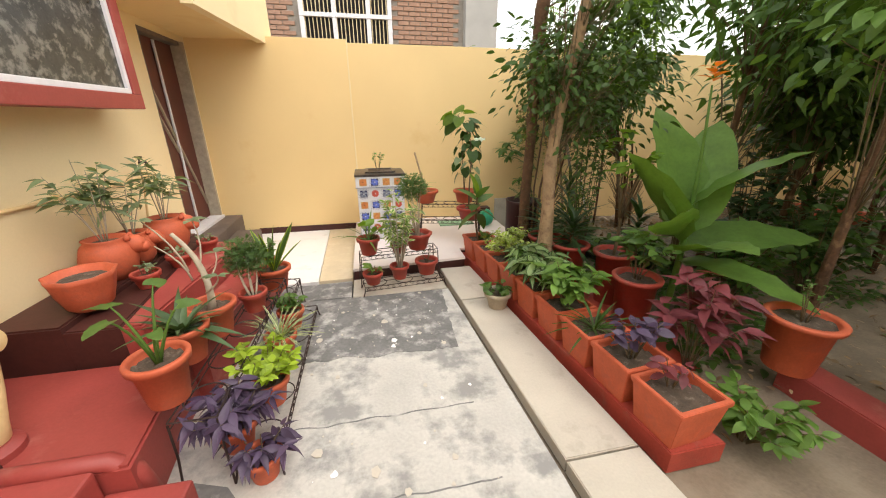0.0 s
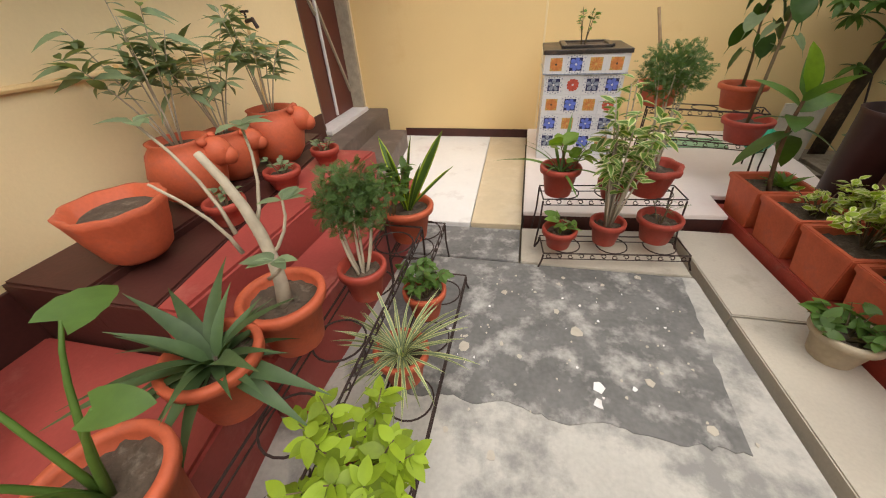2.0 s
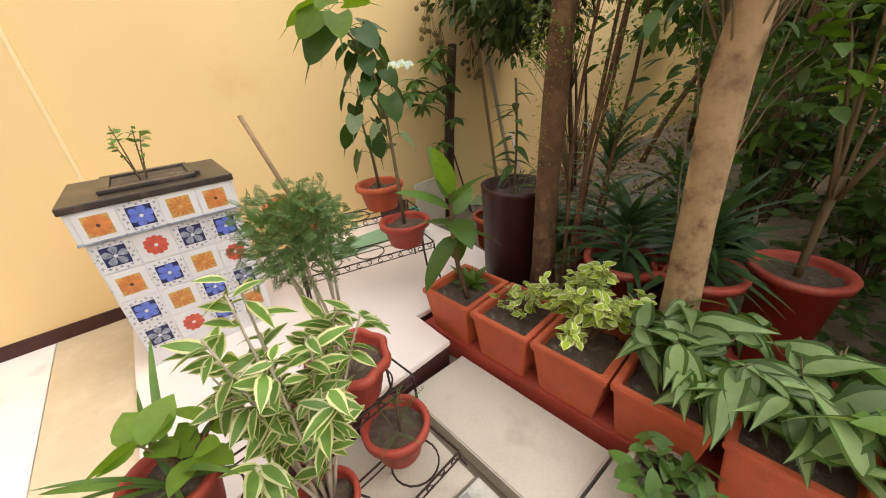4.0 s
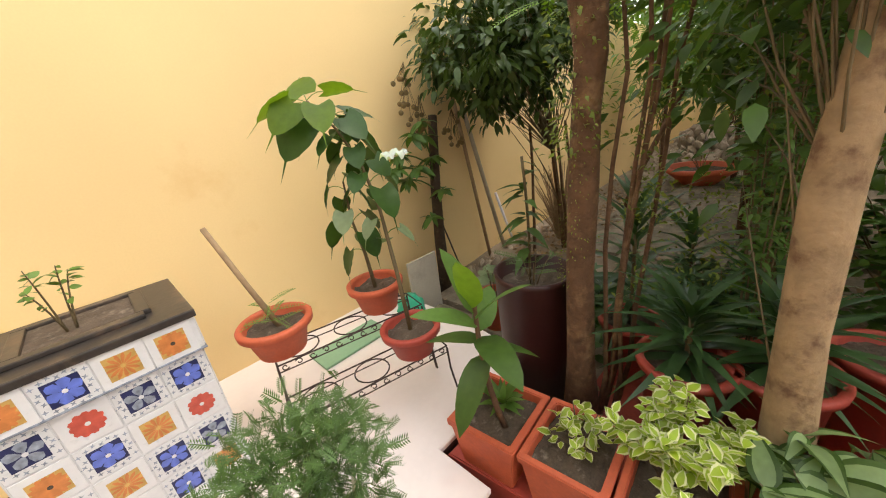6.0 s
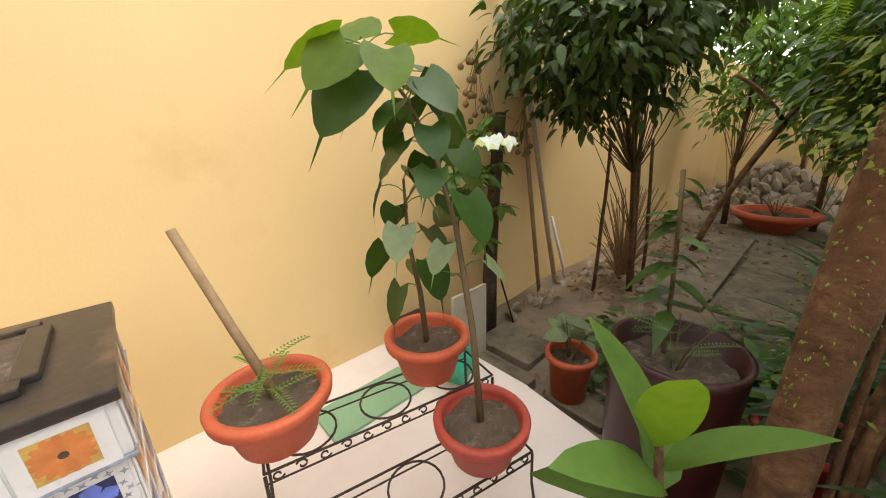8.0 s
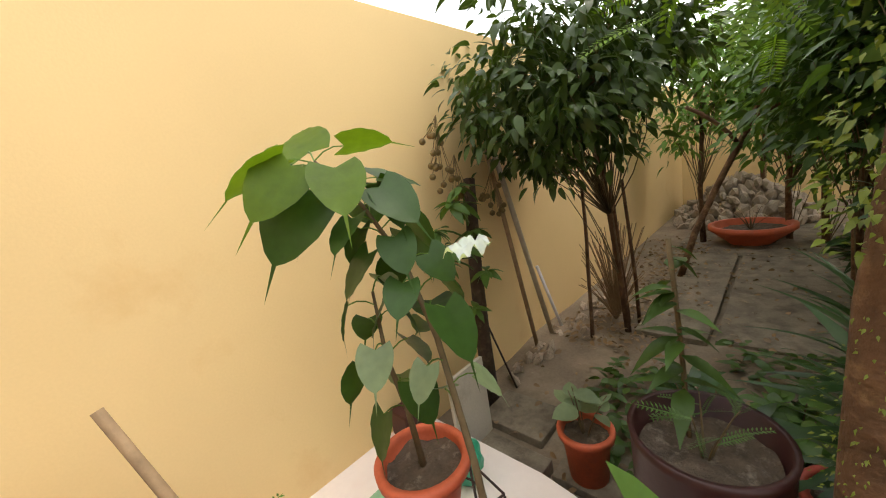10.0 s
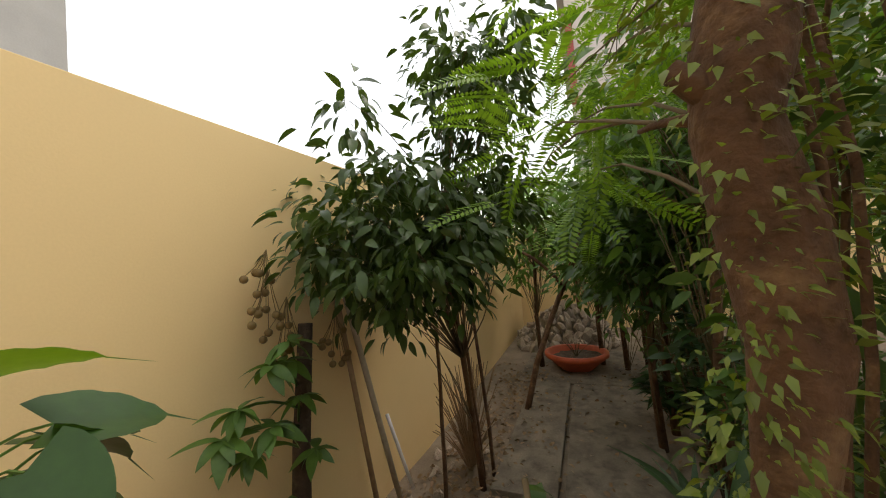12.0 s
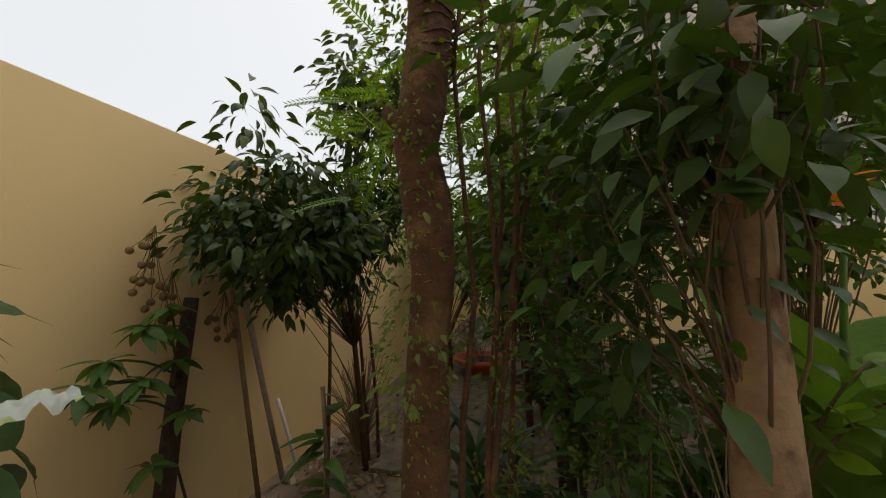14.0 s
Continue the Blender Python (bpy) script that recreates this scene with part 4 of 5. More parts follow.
p = in_pot(0.17, 1.13, 0.1, 0.09, 0.15, "orange pot on the iron stand")
shrub("schefflera", "lime-green bushy plant with glossy oval leaves", p, (0.19, 0.19, 0.23), blade(0.06, 0.034, "oval", 5, 0.15, 0.2), 230, M["l_lime"], rng, stems=12, scale=(0.7, 1.15))
p = in_pot(0.08, 0.88, 0.1, 0.09, 0.14, "orange pot on the iron stand")
shrub("purple_heart", "trailing purple heart plant with pointed leaves", p, (0.2, 0.2, 0.2), L_purple, 190, M["l_purple"], rng, stems=14, lift=0.1, droop=0.4, scale=(0.6, 1.05))
p = in_pot(0.2, 0.78, 0.002, 0.08, 0.13, "small orange pot on the floor")
shrub("purple_heart", "low purple heart plant with pointed leaves", p, (0.15, 0.14, 0.13), L_purple, 70, M["l_purple"], rng, stems=8, lift=0.0, droop=0.5, scale=(0.6, 1.0))

# clay vessels on the shelf by the wall
def face_pot(at, s, rz):
    root = thing("animal_pot", "orange clay pot shaped like a crouching animal", "flower pot", at, "animal pots", rz=rz)
    bm = lathe([(0.09 * s, 0), (0.13 * s, 0.05 * s), (0.15 * s, 0.14 * s), (0.13 * s, 0.22 * s), (0.105 * s, 0.25 * s), (0.115 * s, 0.265 * s), (0.095 * s, 0.265 * s), (0.09 * s, 0.22 * s)], 32, 0.06)
    part("body", bm, M["terracotta"], root, "", True)
    head = bmesh.new()
    for c, r in (((0.135, 0, 0.2), 0.062), ((0.175, 0, 0.18), 0.04), ((0.115, 0.045, 0.255), 0.018), ((0.115, -0.045, 0.255), 0.018), ((0.175, 0.03, 0.215), 0.011), ((0.175, -0.03, 0.215), 0.011)):
        o = bmesh.new()
        bmesh.ops.create_uvsphere(o, u_segments=16, v_segments=10, radius=r * s)
        merge(head, o, Matrix.Translation(Vector(c) * s))
    part("head", head, M["terracotta"], root, "moulded clay animal head", True)
    sl = bmesh.new()
    bmesh.ops.create_circle(sl, cap_ends=True, segments=20, radius=0.092 * s, matrix=Matrix.Translation((0, 0, 0.235 * s)))
    part("soil", sl, M["soil"], root)
    return Vector(at) + Vector((0, 0, 0.235 * s))


shell = thing("shell_pot", "orange clay pot shaped like an open shell", "flower pot", (-0.79, 1.58, 0.532))
part("body", lathe([(0.08, 0), (0.1, 0.02), (0.125, 0.1), (0.14, 0.17), (0.15, 0.2), (0.135, 0.2), (0.12, 0.16), (0.05, 0.13)], 44, 0.03, 9, 0.04, 0.12), M["terracotta"], shell, "", True)
part("soil", lathe([(0.115, 0.0), (0.1, 0.012), (0.03, 0.02)], 20, 0.1), M["soil"], shell).location = (0, 0, 0.155)
for i, (x, y, s) in enumerate(((-0.9, 1.99, 1.0), (-0.9, 2.24, 0.85), (-0.8, 2.48, 1.0))):
    q = face_pot((x, y, 0.532), s, 20)
    shrub("desert_rose", "slender grey-green plant with narrow leaves", q, (0.2, 0.24, 0.5), blade(0.11, 0.03, "lance", 5, 0.2, 0.35), 105, M["l_grey"], rng, stems=7, hollow=0.4, twig="whitestem")
for x, y, r, h, z in ((-0.66, 1.86, 0.075, 0.1, 0.502), (-0.62, 2.2, 0.08, 0.09, 0.502), (-0.55, 2.5, 0.07, 0.09, 0.502)):
    p = in_pot(x, y, z, r, h, "low dark red clay bowl on the red step", "redclay")
    shrub("seedling", "small grey-green seedling in a bowl", p, (0.07, 0.07, 0.1), L_oval, 22, M["l_grey"], rng, stems=4, scale=(0.5, 0.9))

# front stand
p = in_pot(0.7, 2.68, 0.3, 0.1, 0.16, "dark red clay pot on the iron stand", "redclay")
rosette("dracaena", "strap-leaved plant with arching leaves", p, L_strap, 14, M["l_mid"], rng, rise=(0.25, 1.3), scale=(0.6, 1.0))
shrub("young_fig", "light green broad-leaved seedling", (p[0] + 0.04, p[1], p[2]), (0.1, 0.1, 0.24), blade(0.1, 0.07, "oval", 5, 0.1, 0.2), 16, M["l_fresh"], rng, stems=4)
p = in_pot(0.98, 2.66, 0.3, 0.08, 0.1, "small dark red clay pot on the iron stand", "redclay")
p = in_pot(1.17, 2.74, 0.3, 0.125, 0.16, "red clay pot with a frilled rim on the iron stand", "redclay", "frilled")
ball("thuja", "round-headed feathery evergreen on bare stems", p, (-0.04, 0.0, 0.47), 0.14, 7, L_thuja, 1300, M["l_conifer"], rng, (0.3, 0.62), 0.85)
p = in_pot(0.72, 2.48, 0.087, 0.085, 0.11, "small grey and red clay pot on the iron stand", "redclay")
shrub("pothos", "small pothos with a few green leaves", p, (0.07, 0.07, 0.13), blade(0.06, 0.045, "heart", 5, 0.1, 0.2), 16, M["l_light"], rng, stems=5)
p = in_pot(0.965, 2.55, 0.087, 0.085, 0.13, "dark red clay pot on the iron stand", "redclay")
shrub("variegated_shrub", "tall shrub with cream-edged narrow leaves", p, (0.2, 0.19, 0.7), L_vari, 340, [M["l_light"], M["l_cream"]], rng, stems=16, hollow=0.4, stem_r=0.006, flat=0.03, twig="whitestem")
p = in_pot(1.23, 2.61, 0.087, 0.105, 0.14, "red clay pot on the iron stand", "redclay")
shrub("fern", "thin feathery seedling in a pot", p, (0.1, 0.1, 0.15), L_fern, 9, M["l_conifer"], rng, stems=4, scale=(0.5, 0.8))
p = in_pot(1.72, 1.97, 0.012, 0.105, 0.14, "grey cement pot on the paving slab", "greyclay")
shrub("creeper", "low leafy creeper trailing over the pot rim", p, (0.16, 0.14, 0.1), blade(0.06, 0.042, "heart", 5, 0.1, 0.25), 46, M["l_mid"], rng, stems=9, droop=0.5)
shrub("pedestal_seedling", "thin small-leaved seedling on the pedestal", (0.86, 3.9, 0.892), (0.06, 0.06, 0.26), L_oval, 40, M["l_light"], rng, stems=4, scale=(0.5, 0.9))

# back stand
p = in_pot(1.42, 3.79, 0.508, 0.148, 0.15, "orange clay pot with a wide rim on the tall stand")
root = thing("dry_cutting", "bare cut stick with a feathery shoot", "plant", p)
part("stick", tube([(0.02, 0.0, -0.03), (-0.04, 0.06, 0.2), (-0.105, 0.135, 0.47)], [0.014, 0.012, 0.011], 8), M["wood"], root, "bare dry stick", True)
lv = Leaves()
for k in range(9):
    a = k * 2.4
    lv.add(L_fern, aim((0.0, 0.0, 0.02 + 0.012 * k), (math.cos(a), math.sin(a), 0.2), 0.9))
leaf_part(lv, M["l_light"], root)


def peepal(at, course, leaves, seed):
    """course: points of the stem from the soil; leaves: (place along the stem, bearing, fall, size, material)."""
    r = random.Random(seed)
    root = thing("peepal_sapling", "peepal sapling with heart-shaped long-tipped leaves", "plant", at, "peepal saplings")
    pts = [Vector(q) for q in course]
    n = len(pts) - 1
    part("stem", tube(pts, [0.011 - 0.007 * k / n for k in range(n + 1)], 8), M["twig"], root, "slender brown stem", True)
    for t, bearing, fall, size, m in leaves:
        i = min(n - 1, int(t * n))
        b = pts[i].lerp(pts[i + 1], t * n - i)
        out = Vector((math.cos(bearing), math.sin(bearing), 0.35))
        q = b + out * 0.08 * (0.5 + size * 0.5)
        part("petiole", tube(bend(b, q, (0, 0, 0.012), 3), 0.0022, 4), M["l_light"], root)
        lv = Leaves()
        lv.add(L_heart, aim(q, (out.x, out.y, -fall), size, r.gauss(0, 0.35)))
        leaf_part(lv, M[m], root, "leaf")
    return root


lr1 = random.Random(3)
tall = [(1.0, 1.2, -0.8, 1.25, "l_tip"), (1.0, 5.9, -0.1, 1.0, "l_tip"), (0.97, 2.6, 0.35, 1.25, "l_tip"), (0.94, 3.1, 0.8, 1.25, "l_tip"), (0.91, 4.2, 0.9, 1.1, "l_tip"), (0.84, 2.9, 1.1, 1.6, "l_peepal"), (0.86, 6.1, 0.15, 1.15, "l_peepal"), (0.8, 0.4, 0.2, 1.1, "l_peepal"), (0.82, 4.9, 0.8, 1.05, "l_peepal")]
tall += [(0.84 - 0.025 * k, k * 2.4, lr1.uniform(0.4, 1.5), lr1.uniform(0.75, 1.15), "l_peepal") for k in range(17)] + [(0.4 - 0.04 * k, 1.2 + k * 2.1, lr1.uniform(0.3, 1.0), 0.7, "l_grey") for k in range(4)]
short = [(1.0 - 0.07 * k, k * 2.4 + 0.5, lr1.uniform(0.6, 1.9), lr1.uniform(0.6, 0.95), "l_peepal" if k % 4 else "l_grey") for k in range(10)]
p = in_pot(1.893, 3.7, 0.508, 0.132, 0.15, "orange clay pot with a wide rim on the tall stand")
peepal(p, [(0, 0, -0.03), (-0.01, 0.01, 0.18), (-0.03, 0.03, 0.36), (-0.02, 0.045, 0.54)], short, 3)
p = in_pot(1.872, 3.44, 0.363, 0.132, 0.14, "red clay pot with a wide rim on the tall stand", "redclay")
peepal(p, [(0, 0, -0.03), (0.02, 0.05, 0.28), (0.07, 0.16, 0.56), (0.08, 0.25, 0.76), (0.03, 0.31, 0.92), (-0.05, 0.36, 1.05)], tall, 5)
board = solid("green_board", box(1.65, 2.12, 4.02, 4.24, 0.106, 0.122, 0.003), M["greenmat"], "pale green flat board on the marble platform", "board")
bag = bmesh.new()
bmesh.ops.create_icosphere(bag, subdivisions=3, radius=1)
for v in bag.verts:
    v.co = Vector((2.27 + v.co.x * 0.09, 3.95 + v.co.y * 0.08, 0.215 + v.co.z * 0.11)) + v.co * 0.03 * noise.noise(v.co * 3)
solid("plastic_bag", bag, M["plastic"], "crumpled green plastic bag on the platform", "bag", smooth=True)


# ---- planter row plants, from the near end ----
def in_planter(k, dx=0.0, dy=0.0):
    y = PL_Y[k]
    return (planter_x(y) + 0.14 + dx, y + 0.145 + dy, 0.25)


L_coleus = blade(0.09, 0.05, "oval", 5, 0.15, 0.3)
L_wide = blade(0.1, 0.05, "oval", 5, 0.12, 0.3)
shrub("seedling", "sparse reddish seedling in a planter", in_planter(0, 0, 0.06), (0.1, 0.1, 0.2), L_coleus, 18, M["l_red"], rng, stems=4, scale=(0.5, 0.9))
shrub("coleus", "dark purple and crimson coleus plant", in_planter(1), (0.16, 0.14, 0.3), L_coleus, 60, M["l_purple"], rng, stems=7, scale=(0.6, 1.1))
rosette("bromeliad", "dark strap-leaved plant in a planter", in_planter(2), L_strap, 30, M["l_dark"], rng, rise=(0.2, 1.3), scale=(0.5, 0.85))
shrub("leafy_bush", "dense green bush with broad leaves", in_planter(3), (0.2, 0.2, 0.36), L_wide, 210, M["l_light"], rng, stems=12, scale=(0.7, 1.2), flat=0.05)
L_streak = blade(0.165, 0.07, "lance", 8, 0.2, 0.5, margin=True, wave=0.01)
for k, n in ((4, 70), (5, 100)):
    shrub("aglaonema", "large aglaonema with pale-streaked drooping leaves", in_planter(k, 0.03), (0.22, 0.22, 0.28), L_streak, n, [M["l_pale"], M["l_dark"]], rng, stems=14, lift=0.2, droop=0.35, scale=(0.6, 1.1), hollow=0.6, group="planter aglaonemas")
shrub("croton", "cream and lime variegated bushy plant", in_planter(6, 0.03, 0.03), (0.22, 0.22, 0.3), L_croton, 680, [M["l_lime"], M["l_cream"]], rng, stems=14, scale=(0.7, 1.2), flat=0.06)
shrub("croton", "sparse lime and cream variegated plant", in_planter(7, 0.02), (0.12, 0.12, 0.14), L_croton, 70, [M["l_lime"], M["l_cream"]], rng, stems=12, scale=(0.7, 1.2), flat=0.06)
root = thing("dracaena_cane", "tall cane plant with broad glossy leaves", "plant", in_planter(8, -0.03, -0.05))
part("stem", tube(bend((0, 0, -0.03), (0.0, 0.1, 0.5), (-0.03, 0, 0), 5), [0.013, 0.012, 0.011, 0.01, 0.009, 0.008], 8), M["bark"], root, "", True)
for k in range(10):
    a = k * 2.4 + 0.9
    e = -0.6 + 2.0 * k / 9
    lv = Leaves()
    lv.add(L_big, aim((-0.008, 0.06 + 0.0045 * k, 0.3 + 0.022 * k), (math.cos(a) * math.cos(e), math.sin(a) * math.cos(e), math.sin(e)), rng.uniform(0.95, 1.3), rng.gauss(0, 0.2)))
    leaf_part(lv, M["l_fresh" if k > 8 else "l_mid" if k > 4 else "l_dark"], root, "leaf")
rosette("peace_lily", "small leafy rosette at the foot of the cane plant", in_planter(8, 0.06, 0.04), blade(0.12, 0.04, "lance", 5, 0.2, 0.3), 22, M["l_light"], rng, rise=(0.2, 1.3), scale=(0.7, 1.1))

# ---- pots behind the planters ----
pot("tall dark maroon plastic drum filled with soil", (2.4, 3.1, -0.06), 0.185, 0.7, "darkclay", 0.02, "", "drum", 0.05, "soil_drum")
shrub("fern", "thin feathery seedlings in the dark drum", (2.4, 3.1, 0.56), (0.12, 0.12, 0.2), L_fern, 14, M["l_conifer"], rng, stems=4, scale=(0.5, 0.9))
root = thing("mango_sapling", "thin sapling with dark hanging leaves", "plant", (2.43, 3.14, 0.56))
part("stem", tube(bend((0, 0, -0.03), (0.06, 0.05, 0.6), (0.02, 0, 0), 5), 0.007, 6), M["twig"], root, "", True)
lv = Leaves()
for k in range(22):
    a = rng.uniform(0, 6.28)
    z = rng.uniform(0.15, 0.6)
    lv.add(L_mango, aim((0.1 * z, 0.08 * z, z), (math.cos(a), math.sin(a), rng.uniform(-0.5, 0.4)), rng.uniform(0.5, 1.3)))
leaf_part(lv, M["l_dark"], root)
p = in_pot(2.7, 3.58, -0.06, 0.115, 0.3, "orange clay pot on the garden edge")
root = shrub("fig_seedling", "grey-green round-leaved seedling in a pot", p, (0.14, 0.14, 0.26), blade(0.11, 0.085, "oval", 6, 0.1, 0.2), 13, M["l_grey"], rng, stems=5)
rosette("dracaena", "dark rosette of long drooping strap leaves", (3.55, 2.66, -0.06), blade(0.34, 0.06, "lance", 7, 0.25, 0.6), 46, M["l_deep"], rng, rise=(-0.1, 1.3), height=0.6, scale=(0.6, 1.05), group="garden dracaenas")
for i, (x, y, r, h) in enumerate(((2.36, 2.45, 0.155, 0.5), (2.47, 2.2, 0.16, 0.5), (2.72, 1.93, 0.155, 0.5), (2.56, 1.46, 0.155, 0.5), (2.74, 2.76, 0.14, 0.36))):
    p = in_pot(x, y, -0.018, r, h - 0.04, "large red clay pot on the garden earth", "redclay", group="large garden pots")
    if i in (0, 1, 4):
        rosette("dracaena", "dark drooping dracaena with many long leaves", (p[0], p[1], p[2]), blade(0.3, 0.045, "lance", 7, 0.25, 0.6), 55, M["l_deep"], rng, rise=(0.0, 1.35), height=0.22 if i < 4 else 0.62, scale=(0.6, 1.05), group="garden dracaenas")
    elif i == 2:
        root = shrub("sapling", "thin sapling with bright green leaves", p, (0.3, 0.3, 1.0), L_wide, 60, M["l_fresh"], rng, stems=6, trunk=0.4, stem_r=0.008)
    else:
        shrub("leafy_bush", "green broad-leaved pot plant", p, (0.22, 0.22, 0.4), L_wide, 110, M["l_mid"], rng, stems=9)
p = in_pot(3.1, 0.79, 0.1, 0.17, 0.34, "large orange clay pot on the red kerb")
shrub("dry_seedling", "sparse dry green stems in the pot", p, (0.12, 0.12, 0.3), L_small, 40, M["l_mid"], rng, stems=5)
shrub("coleus", "crimson and pink leaved coleus plant", (2.62, 0.98, 0.0), (0.28, 0.26, 0.72), blade(0.14, 0.06, "lance", 5, 0.15, 0.35), 120, M["l_red"], rng, stems=11, hollow=0.5)
shrub("leafy_bush", "low light-green bush on the ground", (2.52, 0.52, -0.06), (0.26, 0.24, 0.28), L_wide, 170, M["l_light"], rng, stems=14, scale=(0.6, 1.1))
root = thing("canna", "tall canna with huge paddle leaves and an orange flower", "plant", (2.95, 1.55, -0.06))
part("stem", tube(bend((0, 0, -0.02), (-0.05, 0.0, 1.74), (0.05, 0, 0), 6), [0.03, 0.026, 0.022, 0.018, 0.014, 0.01, 0.006], 9), M["l_light"], root, "", True)
for a, z, e, s in ((2.6, 0.55, 1.15, 1.15), (0.6, 0.6, 1.25, 1.35), (-0.4, 0.5, 0.35, 1.3), (3.6, 0.6, 0.55, 1.0), (1.8, 0.7, 1.3, 1.3), (-1.3, 0.4, 0.2, 1.2), (5.4, 0.8, 0.9, 1.0), (4.4, 0.45, 0.6, 1.1)):
    lv = Leaves()
    lv.add(blade(0.55, 0.26, "paddle", 9, 0.2, 0.25, wave=0.03), aim((0, 0, z + 0.15), (math.cos(a) * math.cos(e), math.sin(a) * math.cos(e), math.sin(e)), s * 1.2, rng.gauss(0, 0.3)))
    leaf_part(lv, M["l_light"], root, "leaf")
lv = Leaves()
for k in range(9):
    a = k * 2.4
    lv.add(blade(0.1, 0.06, "oval", 4, 0.2, 0.5, wave=0.05), aim((-0.05, 0.0, 1.76 + 0.012 * k), (math.cos(a), math.sin(a), 0.8), rng.uniform(0.8, 1.2)))
leaf_part(lv, M["orange"], root, "flower", "ruffled orange flower")


# ---- trees ----
def limb(bm, a, b, r0, r1, sag=(0, 0, 0.1), seg=8, n=6, rough=0.0):
    pts = bend(a, b, sag, n)
    if rough:
        pts = [q + Vector((noise.noise(q * 4), noise.noise(q * 4 + Vector((9, 0, 0))), 0)) * rough for q in pts]
    tube(pts, [r0 + (r1 - r0) * k / n for k in range(n + 1)], seg, bm)
    return pts


def tree(name, label, at, trunk_pts, radii, clumps, leaf, per, material, seed, droop=0.5, spread=0.16, twig=0.006, group="", scale=(0.7, 1.1), category="tree", bark="bark", seg=14):
    """clumps: centres of leaf bunches, relative to the foot; each hangs on its own limb."""
    r = random.Random(seed)
    root = thing(name, label, category, at, group)
    tb = bmesh.new()
    pts = [Vector(q) for q in trunk_pts]
    tube(pts, radii, seg, tb)
    for v in tb.verts:
        v.co += Vector((noise.noise(v.co * 7), noise.noise(v.co * 7 + Vector((5, 5, 5))), 0)) * radii[0] * 0.22
    trunk = part("trunk", tb, M[bark], root, "", True)
    lv = Leaves()
    lb = bmesh.new()
    for c in clumps:
        c = Vector(c)
        low = [q for q in pts if q.z < c.z - 0.05] or pts[:1]
        a = low[max(0, len(low) - 1 - r.randint(0, 1))]
        limb(lb, a, c, max(twig * 2.2, 0.004), twig * 0.6, (r.gauss(0, 0.05), r.gauss(0, 0.05), 0.1 * (c - a).length), 5, 4)
        for k in range(per):
            d = Vector((r.gauss(0, 1), r.gauss(0, 1), r.gauss(0, 0.8)))
            q = c + d * spread
            out = Vector((d.x, d.y, d.z * 0.4 - droop + r.gauss(0, 0.35)))
            lv.add(leaf, aim(q, out if out.length > 0.05 else (1, 0, 0), r.uniform(*scale), r.gauss(0, 0.5)))
    tagged(part("limb", lb, M["twig"], root, "", True), kind="stuff")
    leaf_part(lv, material, root, "crown")
    return root


def cloud(center, half, n, seed, shell=0.35):
    """n clump centres in an uneven ellipsoid."""
    r = random.Random(seed)
    out = []
    while len(out) < n:
        p = Vector((r.uniform(-1, 1), r.uniform(-1, 1), r.uniform(-1, 1)))
        if shell < p.length < 0.8 + 0.35 * noise.noise(p * 2 + Vector((seed, 0, 0))):
            out.append((center[0] + p.x * half[0], center[1] + p.y * half[1], center[2] + p.z * half[2]))
    return out


# tree by the planters: stout pale trunk with a broken knot, feathery leaves
one = tree("feather_tree", "tree with a stout brown trunk and feathery leaves", (2.29, 2.822, -0.06),
           [(0, -0.02, 0), (0, -0.01, 0.35), (0, 0.0, 0.8), (0, -0.01, 1.15), (0.0, -0.024, 1.4), (0.0, -0.03, 1.56), (0.0, -0.018, 1.72), (0.0, 0.008, 1.86), (0.0, -0.008, 1.96), (0.0, -0.034, 2.1), (0.0, -0.045, 2.4), (0.06, -0.08, 2.9), (0.1, -0.12, 3.6)],
           [0.08, 0.06, 0.052, 0.049, 0.048, 0.049, 0.052, 0.056, 0.062, 0.056, 0.054, 0.049, 0.04],
           cloud((0.7, -0.2, 2.6), (0.6, 0.5, 0.4), 14, 21) + [(0.66, 0.24, 2.1), (0.62, 0.1, 2.28), (0.72, 0.34, 1.98), (0.74, 0.16, 1.94), (0.6, 0.02, 2.34), (0.64, 0.28, 2.22), (0.8, 0.3, 2.1), (0.45, 0.12, 2.2)], pinnate(0.3, 15, 0.05, 0.017), 8, M["l_fresh"], 4, 0.05, 0.12, twig=0.0022, scale=(0.6, 1.1), seg=22)
kb = bmesh.new()
limb(kb, (0.0, 0.02, 1.9), (0.0, 0.095, 1.95), 0.034, 0.016, (0, 0, -0.015), 14, 8, 0.05)
limb(kb, (0.0, 0.02, 1.83), (-0.01, 0.062, 1.825), 0.03, 0.012, (0, 0, 0), 12, 5, 0.05)
limb(kb, (0.01, 0.04, 1.87), (0.1, 0.1, 1.9), 0.012, 0.004, (0, 0, 0.01), 8, 5, 0.03)
part("broken_branch", kb, M["bark"], one, "broken branch stub", True)
rb = bmesh.new()
for k in range(11):
    z = 2.06 + k * 0.031 + rng.uniform(-0.008, 0.008)
    tube([(0.0 + 0.058 * math.cos(q), -0.036 + 0.058 * math.sin(q), z + 0.007 * math.sin(3 * q + k)) for q in (2 * math.pi * j / 18 for j in range(18))], rng.uniform(0.0018, 0.0036), 4, rb, True)
part("bark_ring", rb, M["bark"], one, "ringed bark", True)
